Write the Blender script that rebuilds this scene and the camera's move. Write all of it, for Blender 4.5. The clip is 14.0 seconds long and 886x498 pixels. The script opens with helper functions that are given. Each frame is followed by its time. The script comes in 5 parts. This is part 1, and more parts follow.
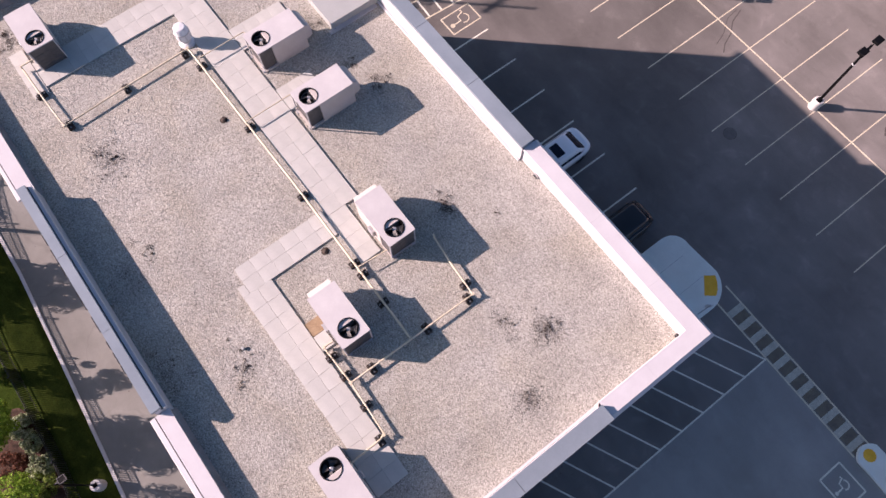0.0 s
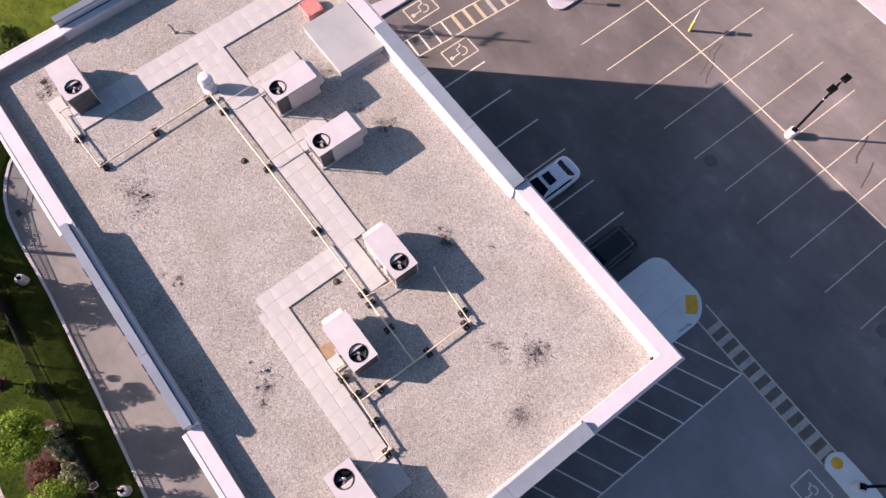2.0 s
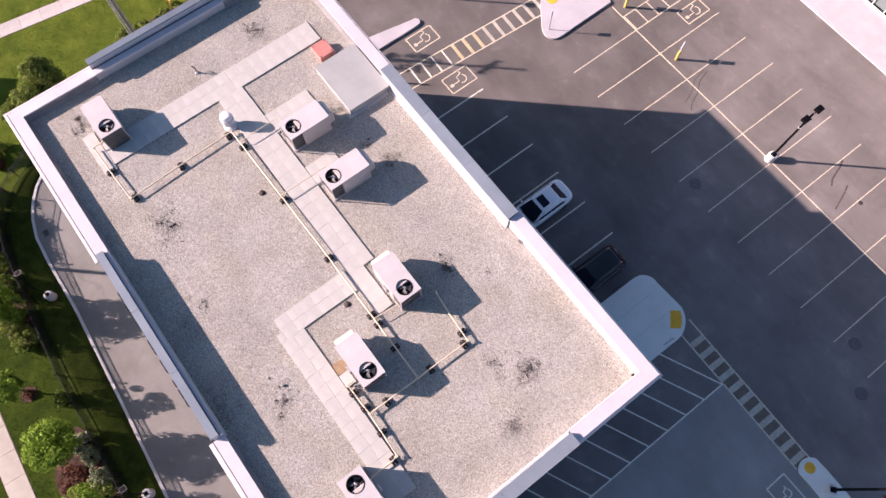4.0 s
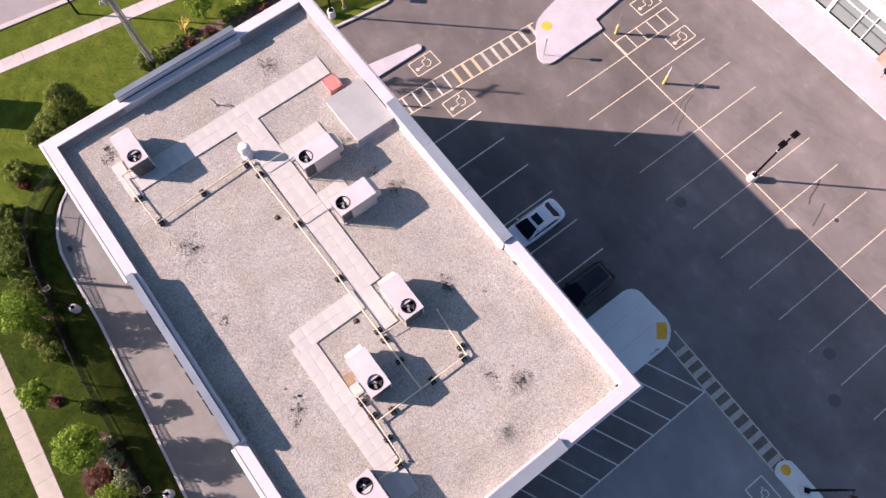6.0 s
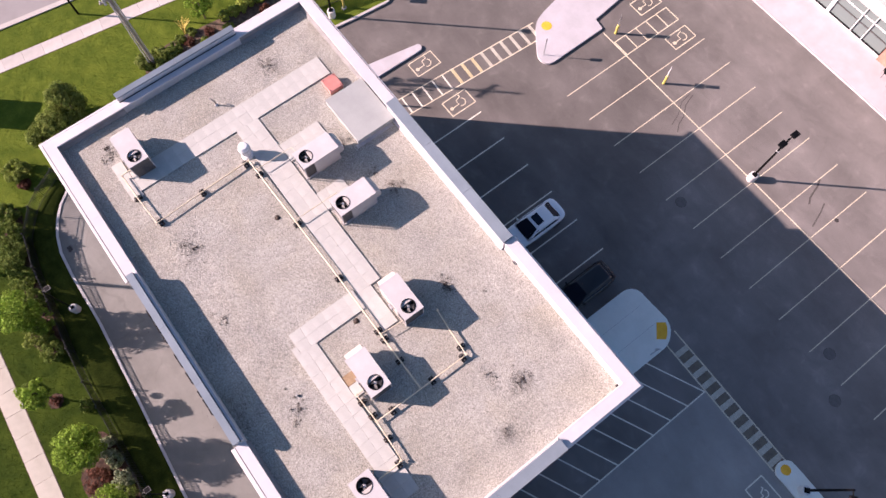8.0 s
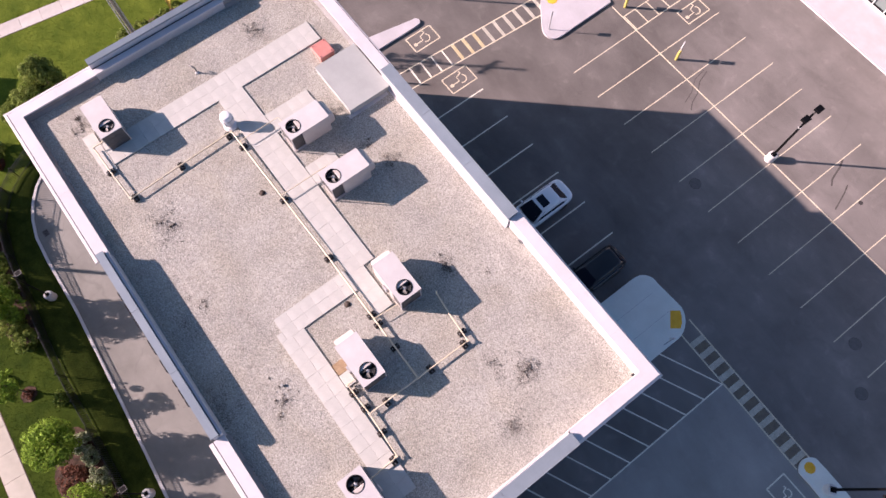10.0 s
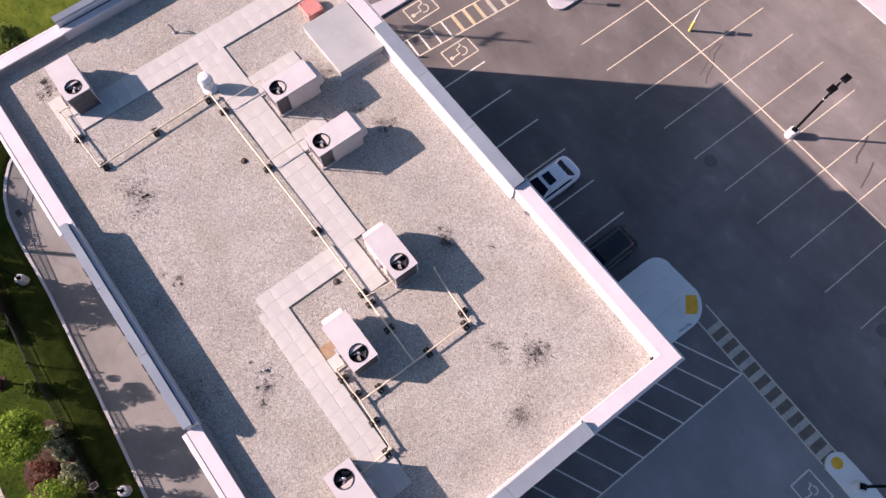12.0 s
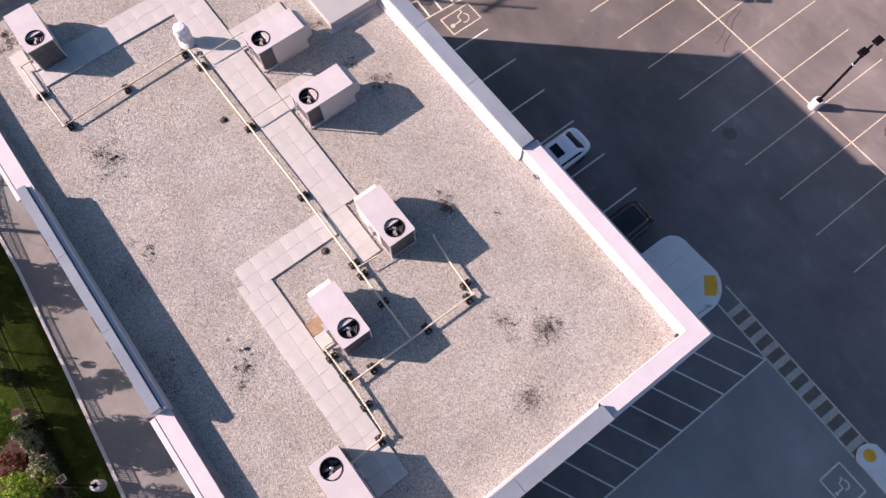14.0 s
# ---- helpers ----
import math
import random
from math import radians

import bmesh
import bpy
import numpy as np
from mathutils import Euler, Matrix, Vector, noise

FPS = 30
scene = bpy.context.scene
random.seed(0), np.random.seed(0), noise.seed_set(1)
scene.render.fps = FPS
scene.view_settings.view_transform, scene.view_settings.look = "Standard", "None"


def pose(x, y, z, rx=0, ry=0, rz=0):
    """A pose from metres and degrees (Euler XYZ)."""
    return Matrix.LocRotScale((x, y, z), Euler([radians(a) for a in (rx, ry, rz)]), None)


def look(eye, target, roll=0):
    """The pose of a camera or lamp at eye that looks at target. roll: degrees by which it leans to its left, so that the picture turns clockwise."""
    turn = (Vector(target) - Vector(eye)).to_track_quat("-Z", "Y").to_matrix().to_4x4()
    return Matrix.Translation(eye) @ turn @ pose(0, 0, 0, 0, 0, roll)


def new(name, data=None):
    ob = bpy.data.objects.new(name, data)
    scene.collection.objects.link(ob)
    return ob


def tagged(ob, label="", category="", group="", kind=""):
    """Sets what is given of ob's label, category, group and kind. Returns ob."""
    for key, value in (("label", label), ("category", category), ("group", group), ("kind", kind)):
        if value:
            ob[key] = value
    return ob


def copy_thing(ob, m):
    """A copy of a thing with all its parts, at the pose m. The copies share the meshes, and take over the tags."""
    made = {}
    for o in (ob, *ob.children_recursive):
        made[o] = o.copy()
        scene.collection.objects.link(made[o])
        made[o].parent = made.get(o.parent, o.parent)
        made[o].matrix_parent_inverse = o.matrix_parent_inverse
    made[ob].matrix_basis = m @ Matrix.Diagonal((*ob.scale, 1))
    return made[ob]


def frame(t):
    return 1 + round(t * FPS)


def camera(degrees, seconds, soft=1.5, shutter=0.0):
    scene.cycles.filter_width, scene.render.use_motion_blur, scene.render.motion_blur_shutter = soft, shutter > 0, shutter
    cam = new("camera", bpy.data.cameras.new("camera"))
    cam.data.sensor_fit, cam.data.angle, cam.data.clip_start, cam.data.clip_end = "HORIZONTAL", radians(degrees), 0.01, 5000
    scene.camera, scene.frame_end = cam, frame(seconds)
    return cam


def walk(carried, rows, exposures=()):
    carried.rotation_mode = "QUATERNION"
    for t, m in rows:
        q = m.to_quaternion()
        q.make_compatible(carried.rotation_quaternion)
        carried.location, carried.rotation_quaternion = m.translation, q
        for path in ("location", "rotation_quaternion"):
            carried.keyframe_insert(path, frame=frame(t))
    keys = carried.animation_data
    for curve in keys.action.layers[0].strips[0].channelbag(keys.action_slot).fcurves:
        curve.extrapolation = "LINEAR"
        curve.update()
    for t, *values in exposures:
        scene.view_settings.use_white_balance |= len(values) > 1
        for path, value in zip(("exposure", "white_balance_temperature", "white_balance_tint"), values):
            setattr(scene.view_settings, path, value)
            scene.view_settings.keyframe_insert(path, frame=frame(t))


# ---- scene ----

# camera: a drone that climbs straight up and sinks back, looking steeply down
cam = camera(65.67, 14.0)
CLIMB = [
    (0.0, -1.534, -10.117, 35.467), (0.5, -1.54, -10.086, 36.23), (1.0, -1.575, -10.05, 36.98), (1.5, -1.655, -10.005, 37.742),
    (2.0, -1.72, -9.965, 38.506), (2.5, -1.765, -9.94, 39.278), (3.0, -1.805, -9.925, 40.045), (4.25, -1.87, -9.918, 41.93), (5.5, -1.9, -9.92, 43.783),
    (6.0, -1.9, -9.927, 44.55), (6.5, -1.905, -9.936, 45.299), (6.8, -1.91, -9.944, 45.72), (6.95, -1.911, -9.948, 45.92),
]
ROWS = CLIMB + [(7.0, -1.911, -9.948, 45.953)] + [(14.0 - t, x, y, z) for t, x, y, z in reversed(CLIMB)]
walk(cam, [(t, pose(x, y, z, 19.576, -0.05, 52.718)) for t, x, y, z in ROWS], [(0.0, 1.28), (3.0, 1.4), (7.0, 1.48), (11.0, 1.4), (14.0, 1.3)])

# daylight: low warm sun from the west, clear sky
SUN_AZ, SUN_EL = 222.4, 25.1
world = bpy.data.worlds.new("sky")
scene.world = world
world.use_nodes = True
sky = world.node_tree.nodes.new("ShaderNodeTexSky")
sky.sky_type = "NISHITA"
sky.sun_disc = False
sky.air_density, sky.dust_density, sky.ozone_density = 0.75, 1.4, 0.5
sky.sun_elevation, sky.sun_rotation = radians(SUN_EL), radians(SUN_AZ)
sky_back = world.node_tree.nodes["Background"]
sky_back.inputs["Strength"].default_value = 0.051
world.node_tree.links.new(sky.outputs["Color"], sky_back.inputs["Color"])
sun = new("sun", bpy.data.lights.new("sun", "SUN"))
sun.data.energy, sun.data.angle, sun.data.color = 5.0, radians(0.45), (1.0, 0.68, 0.525)
ray = Vector((-math.sin(radians(SUN_AZ)), -math.cos(radians(SUN_AZ)), -math.tan(radians(SUN_EL))))
sun.matrix_world = look((-60, -60, 60), Vector((-60, -60, 60)) + ray)
scene.view_settings.use_white_balance = True
scene.view_settings.white_balance_temperature, scene.view_settings.white_balance_tint = 5380, 14

# ---- small builders ----
ZR = 11.9          # top of the roof gravel


def thing(name, at=(0, 0, 0), label="", category="", group="", kind="", turn=0.0):
    ob = new(name)
    ob.matrix_basis = pose(*at, 0, 0, turn)
    return tagged(ob, label, category, group, kind)


def finish(bm, name, material, smooth=False):
    bmesh.ops.recalc_face_normals(bm, faces=bm.faces)
    mesh = bpy.data.meshes.new(name)
    bm.to_mesh(mesh)
    bm.free()
    mesh.materials.append(material)
    if smooth:
        for p in mesh.polygons:
            p.use_smooth = True
    return mesh


def part(name, bm, material, parent=None, label="", smooth=False):
    ob = new(name, finish(bm, name, material, smooth))
    ob.parent = parent
    return tagged(ob, label)


def piece(name, mesh, parent, at, turn=0.0):
    ob = new(name, mesh)
    ob.parent = parent
    ob.matrix_basis = pose(*at, 0, 0, turn)
    return ob


def fresh():
    return bmesh.new()


def bx(bm, x0, x1, y0, y1, z0, z1, bevel=0.0):
    vs = [bm.verts.new((x, y, z)) for z in (z0, z1) for y in (y0, y1) for x in (x0, x1)]
    fs = [bm.faces.new([vs[i] for i in q]) for q in ((0, 2, 3, 1), (4, 5, 7, 6), (0, 1, 5, 4), (2, 6, 7, 3), (0, 4, 6, 2), (1, 3, 7, 5))]
    if bevel:
        es = {e for f in fs for e in f.edges}
        bmesh.ops.bevel(bm, geom=list(es), offset=bevel, segments=1, affect="EDGES")
    return bm


def prism(bm, outline, z0, z1):
    low = [bm.verts.new((x, y, z0)) for x, y in outline]
    top = [bm.verts.new((x, y, z1)) for x, y in outline]
    n = len(outline)
    for i in range(n):
        j = (i + 1) % n
        bm.faces.new((low[i], low[j], top[j], top[i]))
    caps = [bm.faces.new(top), bm.faces.new(low[::-1])]
    bmesh.ops.triangulate(bm, faces=caps)
    return bm


def tube(bm, pts, r, n=8, r_end=None, caps=True):
    pts = [Vector(p) for p in pts]
    rings = []
    side = None
    for i, p in enumerate(pts):
        d = ((pts[min(i + 1, len(pts) - 1)] - p).normalized() + (p - pts[max(i - 1, 0)]).normalized())
        d = d.normalized() if d.length > 1e-6 else Vector((0, 0, 1))
        if side is None:
            side = d.orthogonal().normalized()
        side = (side - d * side.dot(d)).normalized()
        up = d.cross(side)
        rr = r if r_end is None else r + (r_end - r) * i / (len(pts) - 1)
        rings.append([bm.verts.new(p + rr * (math.cos(6.28318 * k / n) * side + math.sin(6.28318 * k / n) * up)) for k in range(n)])
    for a, b in zip(rings, rings[1:]):
        for k in range(n):
            bm.faces.new((a[k], a[(k + 1) % n], b[(k + 1) % n], b[k]))
    if caps:
        bm.faces.new(rings[0][::-1])
        bm.faces.new(rings[-1])
    return bm


def lathe(bm, profile, n=24, at=(0, 0, 0), caps=True):
    ax, ay, az = at
    rings = [[bm.verts.new((ax + r * math.cos(6.28318 * k / n), ay + r * math.sin(6.28318 * k / n), az + z)) for k in range(n)] for r, z in profile]
    for a, b in zip(rings, rings[1:]):
        for k in range(n):
            bm.faces.new((a[k], a[(k + 1) % n], b[(k + 1) % n], b[k]))
    if caps:
        bm.faces.new(rings[0][::-1])
        bm.faces.new(rings[-1])
    return bm


def strip(bm, pts, width, z0, z1):
    """A flat band of that width along a line of points (x, y)."""
    p = [Vector((x, y)) for x, y in pts]
    left, right = [], []
    for i, a in enumerate(p):
        d1 = (p[min(i + 1, len(p) - 1)] - p[max(i - 1, 0)]).normalized()
        nrm = Vector((-d1.y, d1.x)) * width / 2
        left.append(a + nrm)
        right.append(a - nrm)
    for i in range(len(p) - 1):
        prism(bm, [tuple(left[i]), tuple(left[i + 1]), tuple(right[i + 1]), tuple(right[i])], z0, z1)
    return bm


def arc(cx, cy, r, a0, a1, n=8):
    return [(cx + r * math.cos(radians(a0 + (a1 - a0) * i / n)), cy + r * math.sin(radians(a0 + (a1 - a0) * i / n))) for i in range(n + 1)]


# ---- materials ----
def surface(name, dark, light, size=2.0, grain=60.0, rough=0.85, bump=0.3, metal=0.0, speck=0.25, vary=0.0, island=0.0, detail=5.0, depth=0.01, spec=0.3):
    """Two colours blotched at a large size, speckled by a fine grain that also gives the relief."""
    m = bpy.data.materials.new(name)
    m.use_nodes = True
    nt = m.node_tree
    N, L = nt.nodes, nt.links
    bsdf = N["Principled BSDF"]
    coord = N.new("ShaderNodeTexCoord")
    big = N.new("ShaderNodeTexNoise")
    big.inputs["Scale"].default_value, big.inputs["Detail"].default_value, big.inputs["Roughness"].default_value = 1.0 / size, detail, 0.62
    L.new(coord.outputs["Object"], big.inputs["Vector"])
    ramp = N.new("ShaderNodeValToRGB")
    ramp.color_ramp.elements[0].position, ramp.color_ramp.elements[1].position = 0.34, 0.66
    ramp.color_ramp.elements[0].color, ramp.color_ramp.elements[1].color = (*dark, 1), (*light, 1)
    L.new(big.outputs["Fac"], ramp.inputs["Fac"])
    fine = N.new("ShaderNodeTexNoise")
    fine.inputs["Scale"].default_value, fine.inputs["Detail"].default_value = grain, 3.0
    L.new(coord.outputs["Object"], fine.inputs["Vector"])
    gain = N.new("ShaderNodeMapRange")
    gain.inputs["From Min"].default_value, gain.inputs["From Max"].default_value = 0.25, 0.75
    gain.inputs["To Min"].default_value, gain.inputs["To Max"].default_value = 1.0 - speck, 1.0 + speck
    L.new(fine.outputs["Fac"], gain.inputs["Value"])
    tone = N.new("ShaderNodeVectorMath")
    tone.operation = "SCALE"
    L.new(ramp.outputs["Color"], tone.inputs[0])
    L.new(gain.outputs["Result"], tone.inputs["Scale"])
    last = tone
    for amount, source, socket in ((vary, "ShaderNodeObjectInfo", "Random"), (island, "ShaderNodeNewGeometry", "Random Per Island")):
        if amount:
            info = N.new(source)
            span = N.new("ShaderNodeMapRange")
            span.inputs["To Min"].default_value, span.inputs["To Max"].default_value = 1.0 - amount, 1.0 + amount
            L.new(info.outputs[socket], span.inputs["Value"])
            more = N.new("ShaderNodeVectorMath")
            more.operation = "SCALE"
            L.new(last.outputs["Vector"], more.inputs[0])
            L.new(span.outputs["Result"], more.inputs["Scale"])
            last = more
    L.new(last.outputs["Vector"], bsdf.inputs["Base Color"])
    bsdf.inputs["Roughness"].default_value, bsdf.inputs["Metallic"].default_value = rough, metal
    bsdf.inputs["Specular IOR Level"].default_value = spec
    if bump:
        b = N.new("ShaderNodeBump")
        b.inputs["Strength"].default_value, b.inputs["Distance"].default_value = bump, depth
        L.new(fine.outputs["Fac"], b.inputs["Height"])
        L.new(b.outputs["Normal"], bsdf.inputs["Normal"])
    return m


def translucent(m, amount=0.4):
    """Let part of the light through, as thin leaves do."""
    N, L = m.node_tree.nodes, m.node_tree.links
    bsdf = N["Principled BSDF"]
    glow = N.new("ShaderNodeBsdfTranslucent")
    L.new(bsdf.inputs["Base Color"].links[0].from_socket, glow.inputs["Color"])
    mix = N.new("ShaderNodeMixShader")
    mix.inputs["Fac"].default_value = amount
    L.new(bsdf.outputs["BSDF"], mix.inputs[1])
    L.new(glow.outputs["BSDF"], mix.inputs[2])
    L.new(mix.outputs["Shader"], N["Material Output"].inputs["Surface"])
    return m


def weathered(m, patch=5.0, spot=0.9, amount=0.16, pale=0.22, crack=0.0, along=(0.25, 1.0, 1.0)):
    """Lay broad patches, pale spots, drawn-out streaks and hairline cracks over a surface's colour."""
    nt = m.node_tree
    N, L = nt.nodes, nt.links
    bsdf = N["Principled BSDF"]
    last = bsdf.inputs["Base Color"].links[0].from_socket
    coord = N.new("ShaderNodeTexCoord")
    streak = N.new("ShaderNodeMapping")
    streak.inputs["Scale"].default_value = along
    L.new(coord.outputs["Object"], streak.inputs["Vector"])
    for scale, lo, hi, to0, to1, vector in ((1 / patch, 0.35, 0.65, 1 - amount, 1 + amount, coord.outputs["Object"]), (1 / spot, 0.56, 0.74, 1.0, 1 + pale, coord.outputs["Object"]),
                                            (0.75, 0.35, 0.65, 1 - amount * 0.5, 1 + amount * 0.5, streak.outputs["Vector"])):
        noise = N.new("ShaderNodeTexNoise")
        noise.inputs["Scale"].default_value, noise.inputs["Detail"].default_value, noise.inputs["Roughness"].default_value, noise.inputs["Distortion"].default_value = scale, 6.0, 0.6, 0.6
        L.new(vector, noise.inputs["Vector"])
        span = N.new("ShaderNodeMapRange")
        for key, value in (("From Min", lo), ("From Max", hi), ("To Min", to0), ("To Max", to1)):
            span.inputs[key].default_value = value
        L.new(noise.outputs["Fac"], span.inputs["Value"])
        more = N.new("ShaderNodeVectorMath")
        more.operation = "SCALE"
        L.new(last, more.inputs[0])
        L.new(span.outputs["Result"], more.inputs["Scale"])
        last = more.outputs["Vector"]
    if crack:
        bend = N.new("ShaderNodeTexNoise")
        bend.inputs["Scale"].default_value, bend.inputs["Detail"].default_value = 0.5, 5.0
        L.new(coord.outputs["Object"], bend.inputs["Vector"])
        shift = N.new("ShaderNodeVectorMath")
        shift.operation = "MULTIPLY_ADD"
        shift.inputs[1].default_value = (2.4, 2.4, 0)
        L.new(bend.outputs["Color"], shift.inputs[0])
        L.new(coord.outputs["Object"], shift.inputs[2])
        net = N.new("ShaderNodeTexVoronoi")
        net.feature = "DISTANCE_TO_EDGE"
        net.inputs["Scale"].default_value = 0.16
        L.new(shift.outputs["Vector"], net.inputs["Vector"])
        span = N.new("ShaderNodeMapRange")
        for key, value in (("From Min", 0.0), ("From Max", 0.006), ("To Min", 1 - crack), ("To Max", 1.0)):
            span.inputs[key].default_value = value
        L.new(net.outputs["Distance"], span.inputs["Value"])
        more = N.new("ShaderNodeVectorMath")
        more.operation = "SCALE"
        L.new(last, more.inputs[0])
        L.new(span.outputs["Result"], more.inputs["Scale"])
        last = more.outputs["Vector"]
    L.new(last, bsdf.inputs["Base Color"])
    return m


def shade_ramp(m, along, start, end, low, high):
    """Ramp asphalt tone and the shade's brightness together in the colour; along: a level direction."""
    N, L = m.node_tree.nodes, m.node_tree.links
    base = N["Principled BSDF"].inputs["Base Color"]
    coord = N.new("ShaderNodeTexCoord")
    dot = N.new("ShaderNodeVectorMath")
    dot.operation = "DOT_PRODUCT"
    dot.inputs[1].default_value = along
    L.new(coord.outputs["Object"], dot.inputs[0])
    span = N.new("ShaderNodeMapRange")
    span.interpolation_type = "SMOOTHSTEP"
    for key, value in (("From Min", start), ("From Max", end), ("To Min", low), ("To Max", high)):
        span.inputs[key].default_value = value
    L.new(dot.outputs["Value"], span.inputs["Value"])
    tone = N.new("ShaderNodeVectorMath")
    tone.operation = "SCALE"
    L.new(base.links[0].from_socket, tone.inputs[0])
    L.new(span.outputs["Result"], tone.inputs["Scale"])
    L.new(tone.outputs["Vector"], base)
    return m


def stony(name, colours, cell=26.0, stain=2.5, bump=0.8):
    """Loose stones: a colour for each cell, with broad stains over them."""
    m = bpy.data.materials.new(name)
    m.use_nodes = True
    nt = m.node_tree
    N, L = nt.nodes, nt.links
    bsdf = N["Principled BSDF"]
    coord = N.new("ShaderNodeTexCoord")
    cells = N.new("ShaderNodeTexVoronoi")
    cells.inputs["Scale"].default_value = cell
    L.new(coord.outputs["Object"], cells.inputs["Vector"])
    pick = N.new("ShaderNodeSeparateColor")
    L.new(cells.outputs["Color"], pick.inputs["Color"])
    ramp = N.new("ShaderNodeValToRGB")
    while len(ramp.color_ramp.elements) < len(colours):
        ramp.color_ramp.elements.new(0.5)
    for i, c in enumerate(colours):
        ramp.color_ramp.elements[i].position, ramp.color_ramp.elements[i].color = i / (len(colours) - 1), (*c, 1)
    L.new(pick.outputs["Red"], ramp.inputs["Fac"])
    big = N.new("ShaderNodeTexNoise")
    big.inputs["Scale"].default_value, big.inputs["Detail"].default_value = 1.0 / stain, 6.0
    L.new(coord.outputs["Object"], big.inputs["Vector"])
    gain = N.new("ShaderNodeMapRange")
    gain.inputs["From Min"].default_value, gain.inputs["From Max"].default_value = 0.3, 0.7
    gain.inputs["To Min"].default_value, gain.inputs["To Max"].default_value = 0.86, 1.1
    L.new(big.outputs["Fac"], gain.inputs["Value"])
    tone = N.new("ShaderNodeVectorMath")
    tone.operation = "SCALE"
    L.new(ramp.outputs["Color"], tone.inputs[0])
    L.new(gain.outputs["Result"], tone.inputs["Scale"])
    earth = N.new("ShaderNodeTexNoise")           # patches of brown fines between the stones
    earth.inputs["Scale"].default_value, earth.inputs["Detail"].default_value, earth.inputs["Distortion"].default_value = 0.42, 3.0, 0.5
    L.new(coord.outputs["Object"], earth.inputs["Vector"])
    span = N.new("ShaderNodeValToRGB")
    span.color_ramp.elements[0].position, span.color_ramp.elements[1].position = 0.42, 0.68
    span.color_ramp.elements[0].color, span.color_ramp.elements[1].color = (1.02, 1.02, 1.03, 1), (0.96, 0.94, 0.89, 1)
    L.new(earth.outputs["Fac"], span.inputs["Fac"])
    tint = N.new("ShaderNodeVectorMath")
    tint.operation = "MULTIPLY"
    L.new(tone.outputs["Vector"], tint.inputs[0])
    L.new(span.outputs["Color"], tint.inputs[1])
    L.new(tint.outputs["Vector"], bsdf.inputs["Base Color"])
    bsdf.inputs["Roughness"].default_value = 0.9
    b = N.new("ShaderNodeBump")
    b.invert = True
    b.inputs["Strength"].default_value, b.inputs["Distance"].default_value = bump, 0.02
    L.new(cells.outputs["Distance"], b.inputs["Height"])
    L.new(b.outputs["Normal"], bsdf.inputs["Normal"])
    return m


def plain(name, colour, rough=0.4, metal=0.0, coat=0.0, spec=0.5):
    m = bpy.data.materials.new(name)
    m.use_nodes = True
    b = m.node_tree.nodes["Principled BSDF"]
    b.inputs["Base Color"].default_value = (*colour, 1)
    b.inputs["Roughness"].default_value, b.inputs["Metallic"].default_value, b.inputs["Coat Weight"].default_value = rough, metal, coat
    b.inputs["Specular IOR Level"].default_value = spec
    return m


ASPHALT = surface("asphalt", (0.149, 0.137, 0.127), (0.196, 0.18, 0.168), size=4.5, grain=45, rough=0.95, bump=0.5, speck=0.16, spec=0.12)
weathered(ASPHALT, 6.0, 1.1, 0.14, 0.22, 0.07)
# Darker by the building: uneven shade over the lot, put into its colour.
shade_ramp(ASPHALT, (1.6, 1.0, 0.0), -9.0, 9.0, 0.86, 1.17)
# Second, lighter asphalt tone for the aisle beyond the crosswalk.
PALEASPHALT = surface("pale_asphalt", (0.285, 0.27, 0.252), (0.345, 0.328, 0.308), size=3.5, grain=45, rough=0.95, bump=0.4, speck=0.14, spec=0.12)
weathered(PALEASPHALT, 7.0, 1.3, 0.08, 0.12, 0.05)
ROAD = surface("worn_road", (0.25, 0.235, 0.23), (0.3, 0.285, 0.28), size=3, grain=40, rough=0.9, bump=0.3, speck=0.12)
CONCRETE = surface("concrete", (0.42, 0.4, 0.385), (0.52, 0.495, 0.475), size=1.6, grain=50, rough=0.85, bump=0.25, speck=0.08, vary=0.06)
DRIVE = surface("drive_concrete", (0.19, 0.187, 0.171), (0.24, 0.237, 0.218), size=2.5, grain=40, rough=0.88, bump=0.25, speck=0.1)
WALKWAY = surface("bright_concrete", (0.58, 0.565, 0.545), (0.7, 0.68, 0.66), size=1.2, grain=45, rough=0.85, bump=0.2, speck=0.06)
weathered(DRIVE, 3.0, 0.6, 0.08, 0.1, 0.12)
# Lifted in colour for islands in the building's shade; sunlit ones use SIDEWALK.
SHADEISLAND = surface("shade_lifted_concrete", (0.74, 0.75, 0.68), (0.83, 0.84, 0.77), size=1.5, grain=45, rough=0.85, bump=0.2, speck=0.05)
SIDEWALK = surface("sidewalk_concrete", (0.44, 0.425, 0.44), (0.52, 0.5, 0.525), size=1.6, grain=30, rough=0.85, bump=0.2, speck=0.06)
PATHTAN = surface("path_concrete", (0.43, 0.405, 0.375), (0.52, 0.49, 0.46), size=1.2, grain=45, rough=0.85, bump=0.2, speck=0.06, vary=0.05)
SLABTAN = surface("tan_path_concrete", (0.37, 0.347, 0.292), (0.45, 0.422, 0.358), size=1.2, grain=45, rough=0.85, bump=0.2, speck=0.06, vary=0.05)
PAVER = surface("paver_concrete", (0.435, 0.434, 0.403), (0.505, 0.504, 0.467), size=0.9, grain=70, rough=0.85, bump=0.25, speck=0.07, vary=0.03)
GRAVEL = stony("roof_gravel", [(0.15, 0.145, 0.125), (0.295, 0.286, 0.25), (0.35, 0.34, 0.299), (0.404, 0.392, 0.344), (0.56, 0.546, 0.485)], cell=34.0, stain=1.6, bump=0.5)
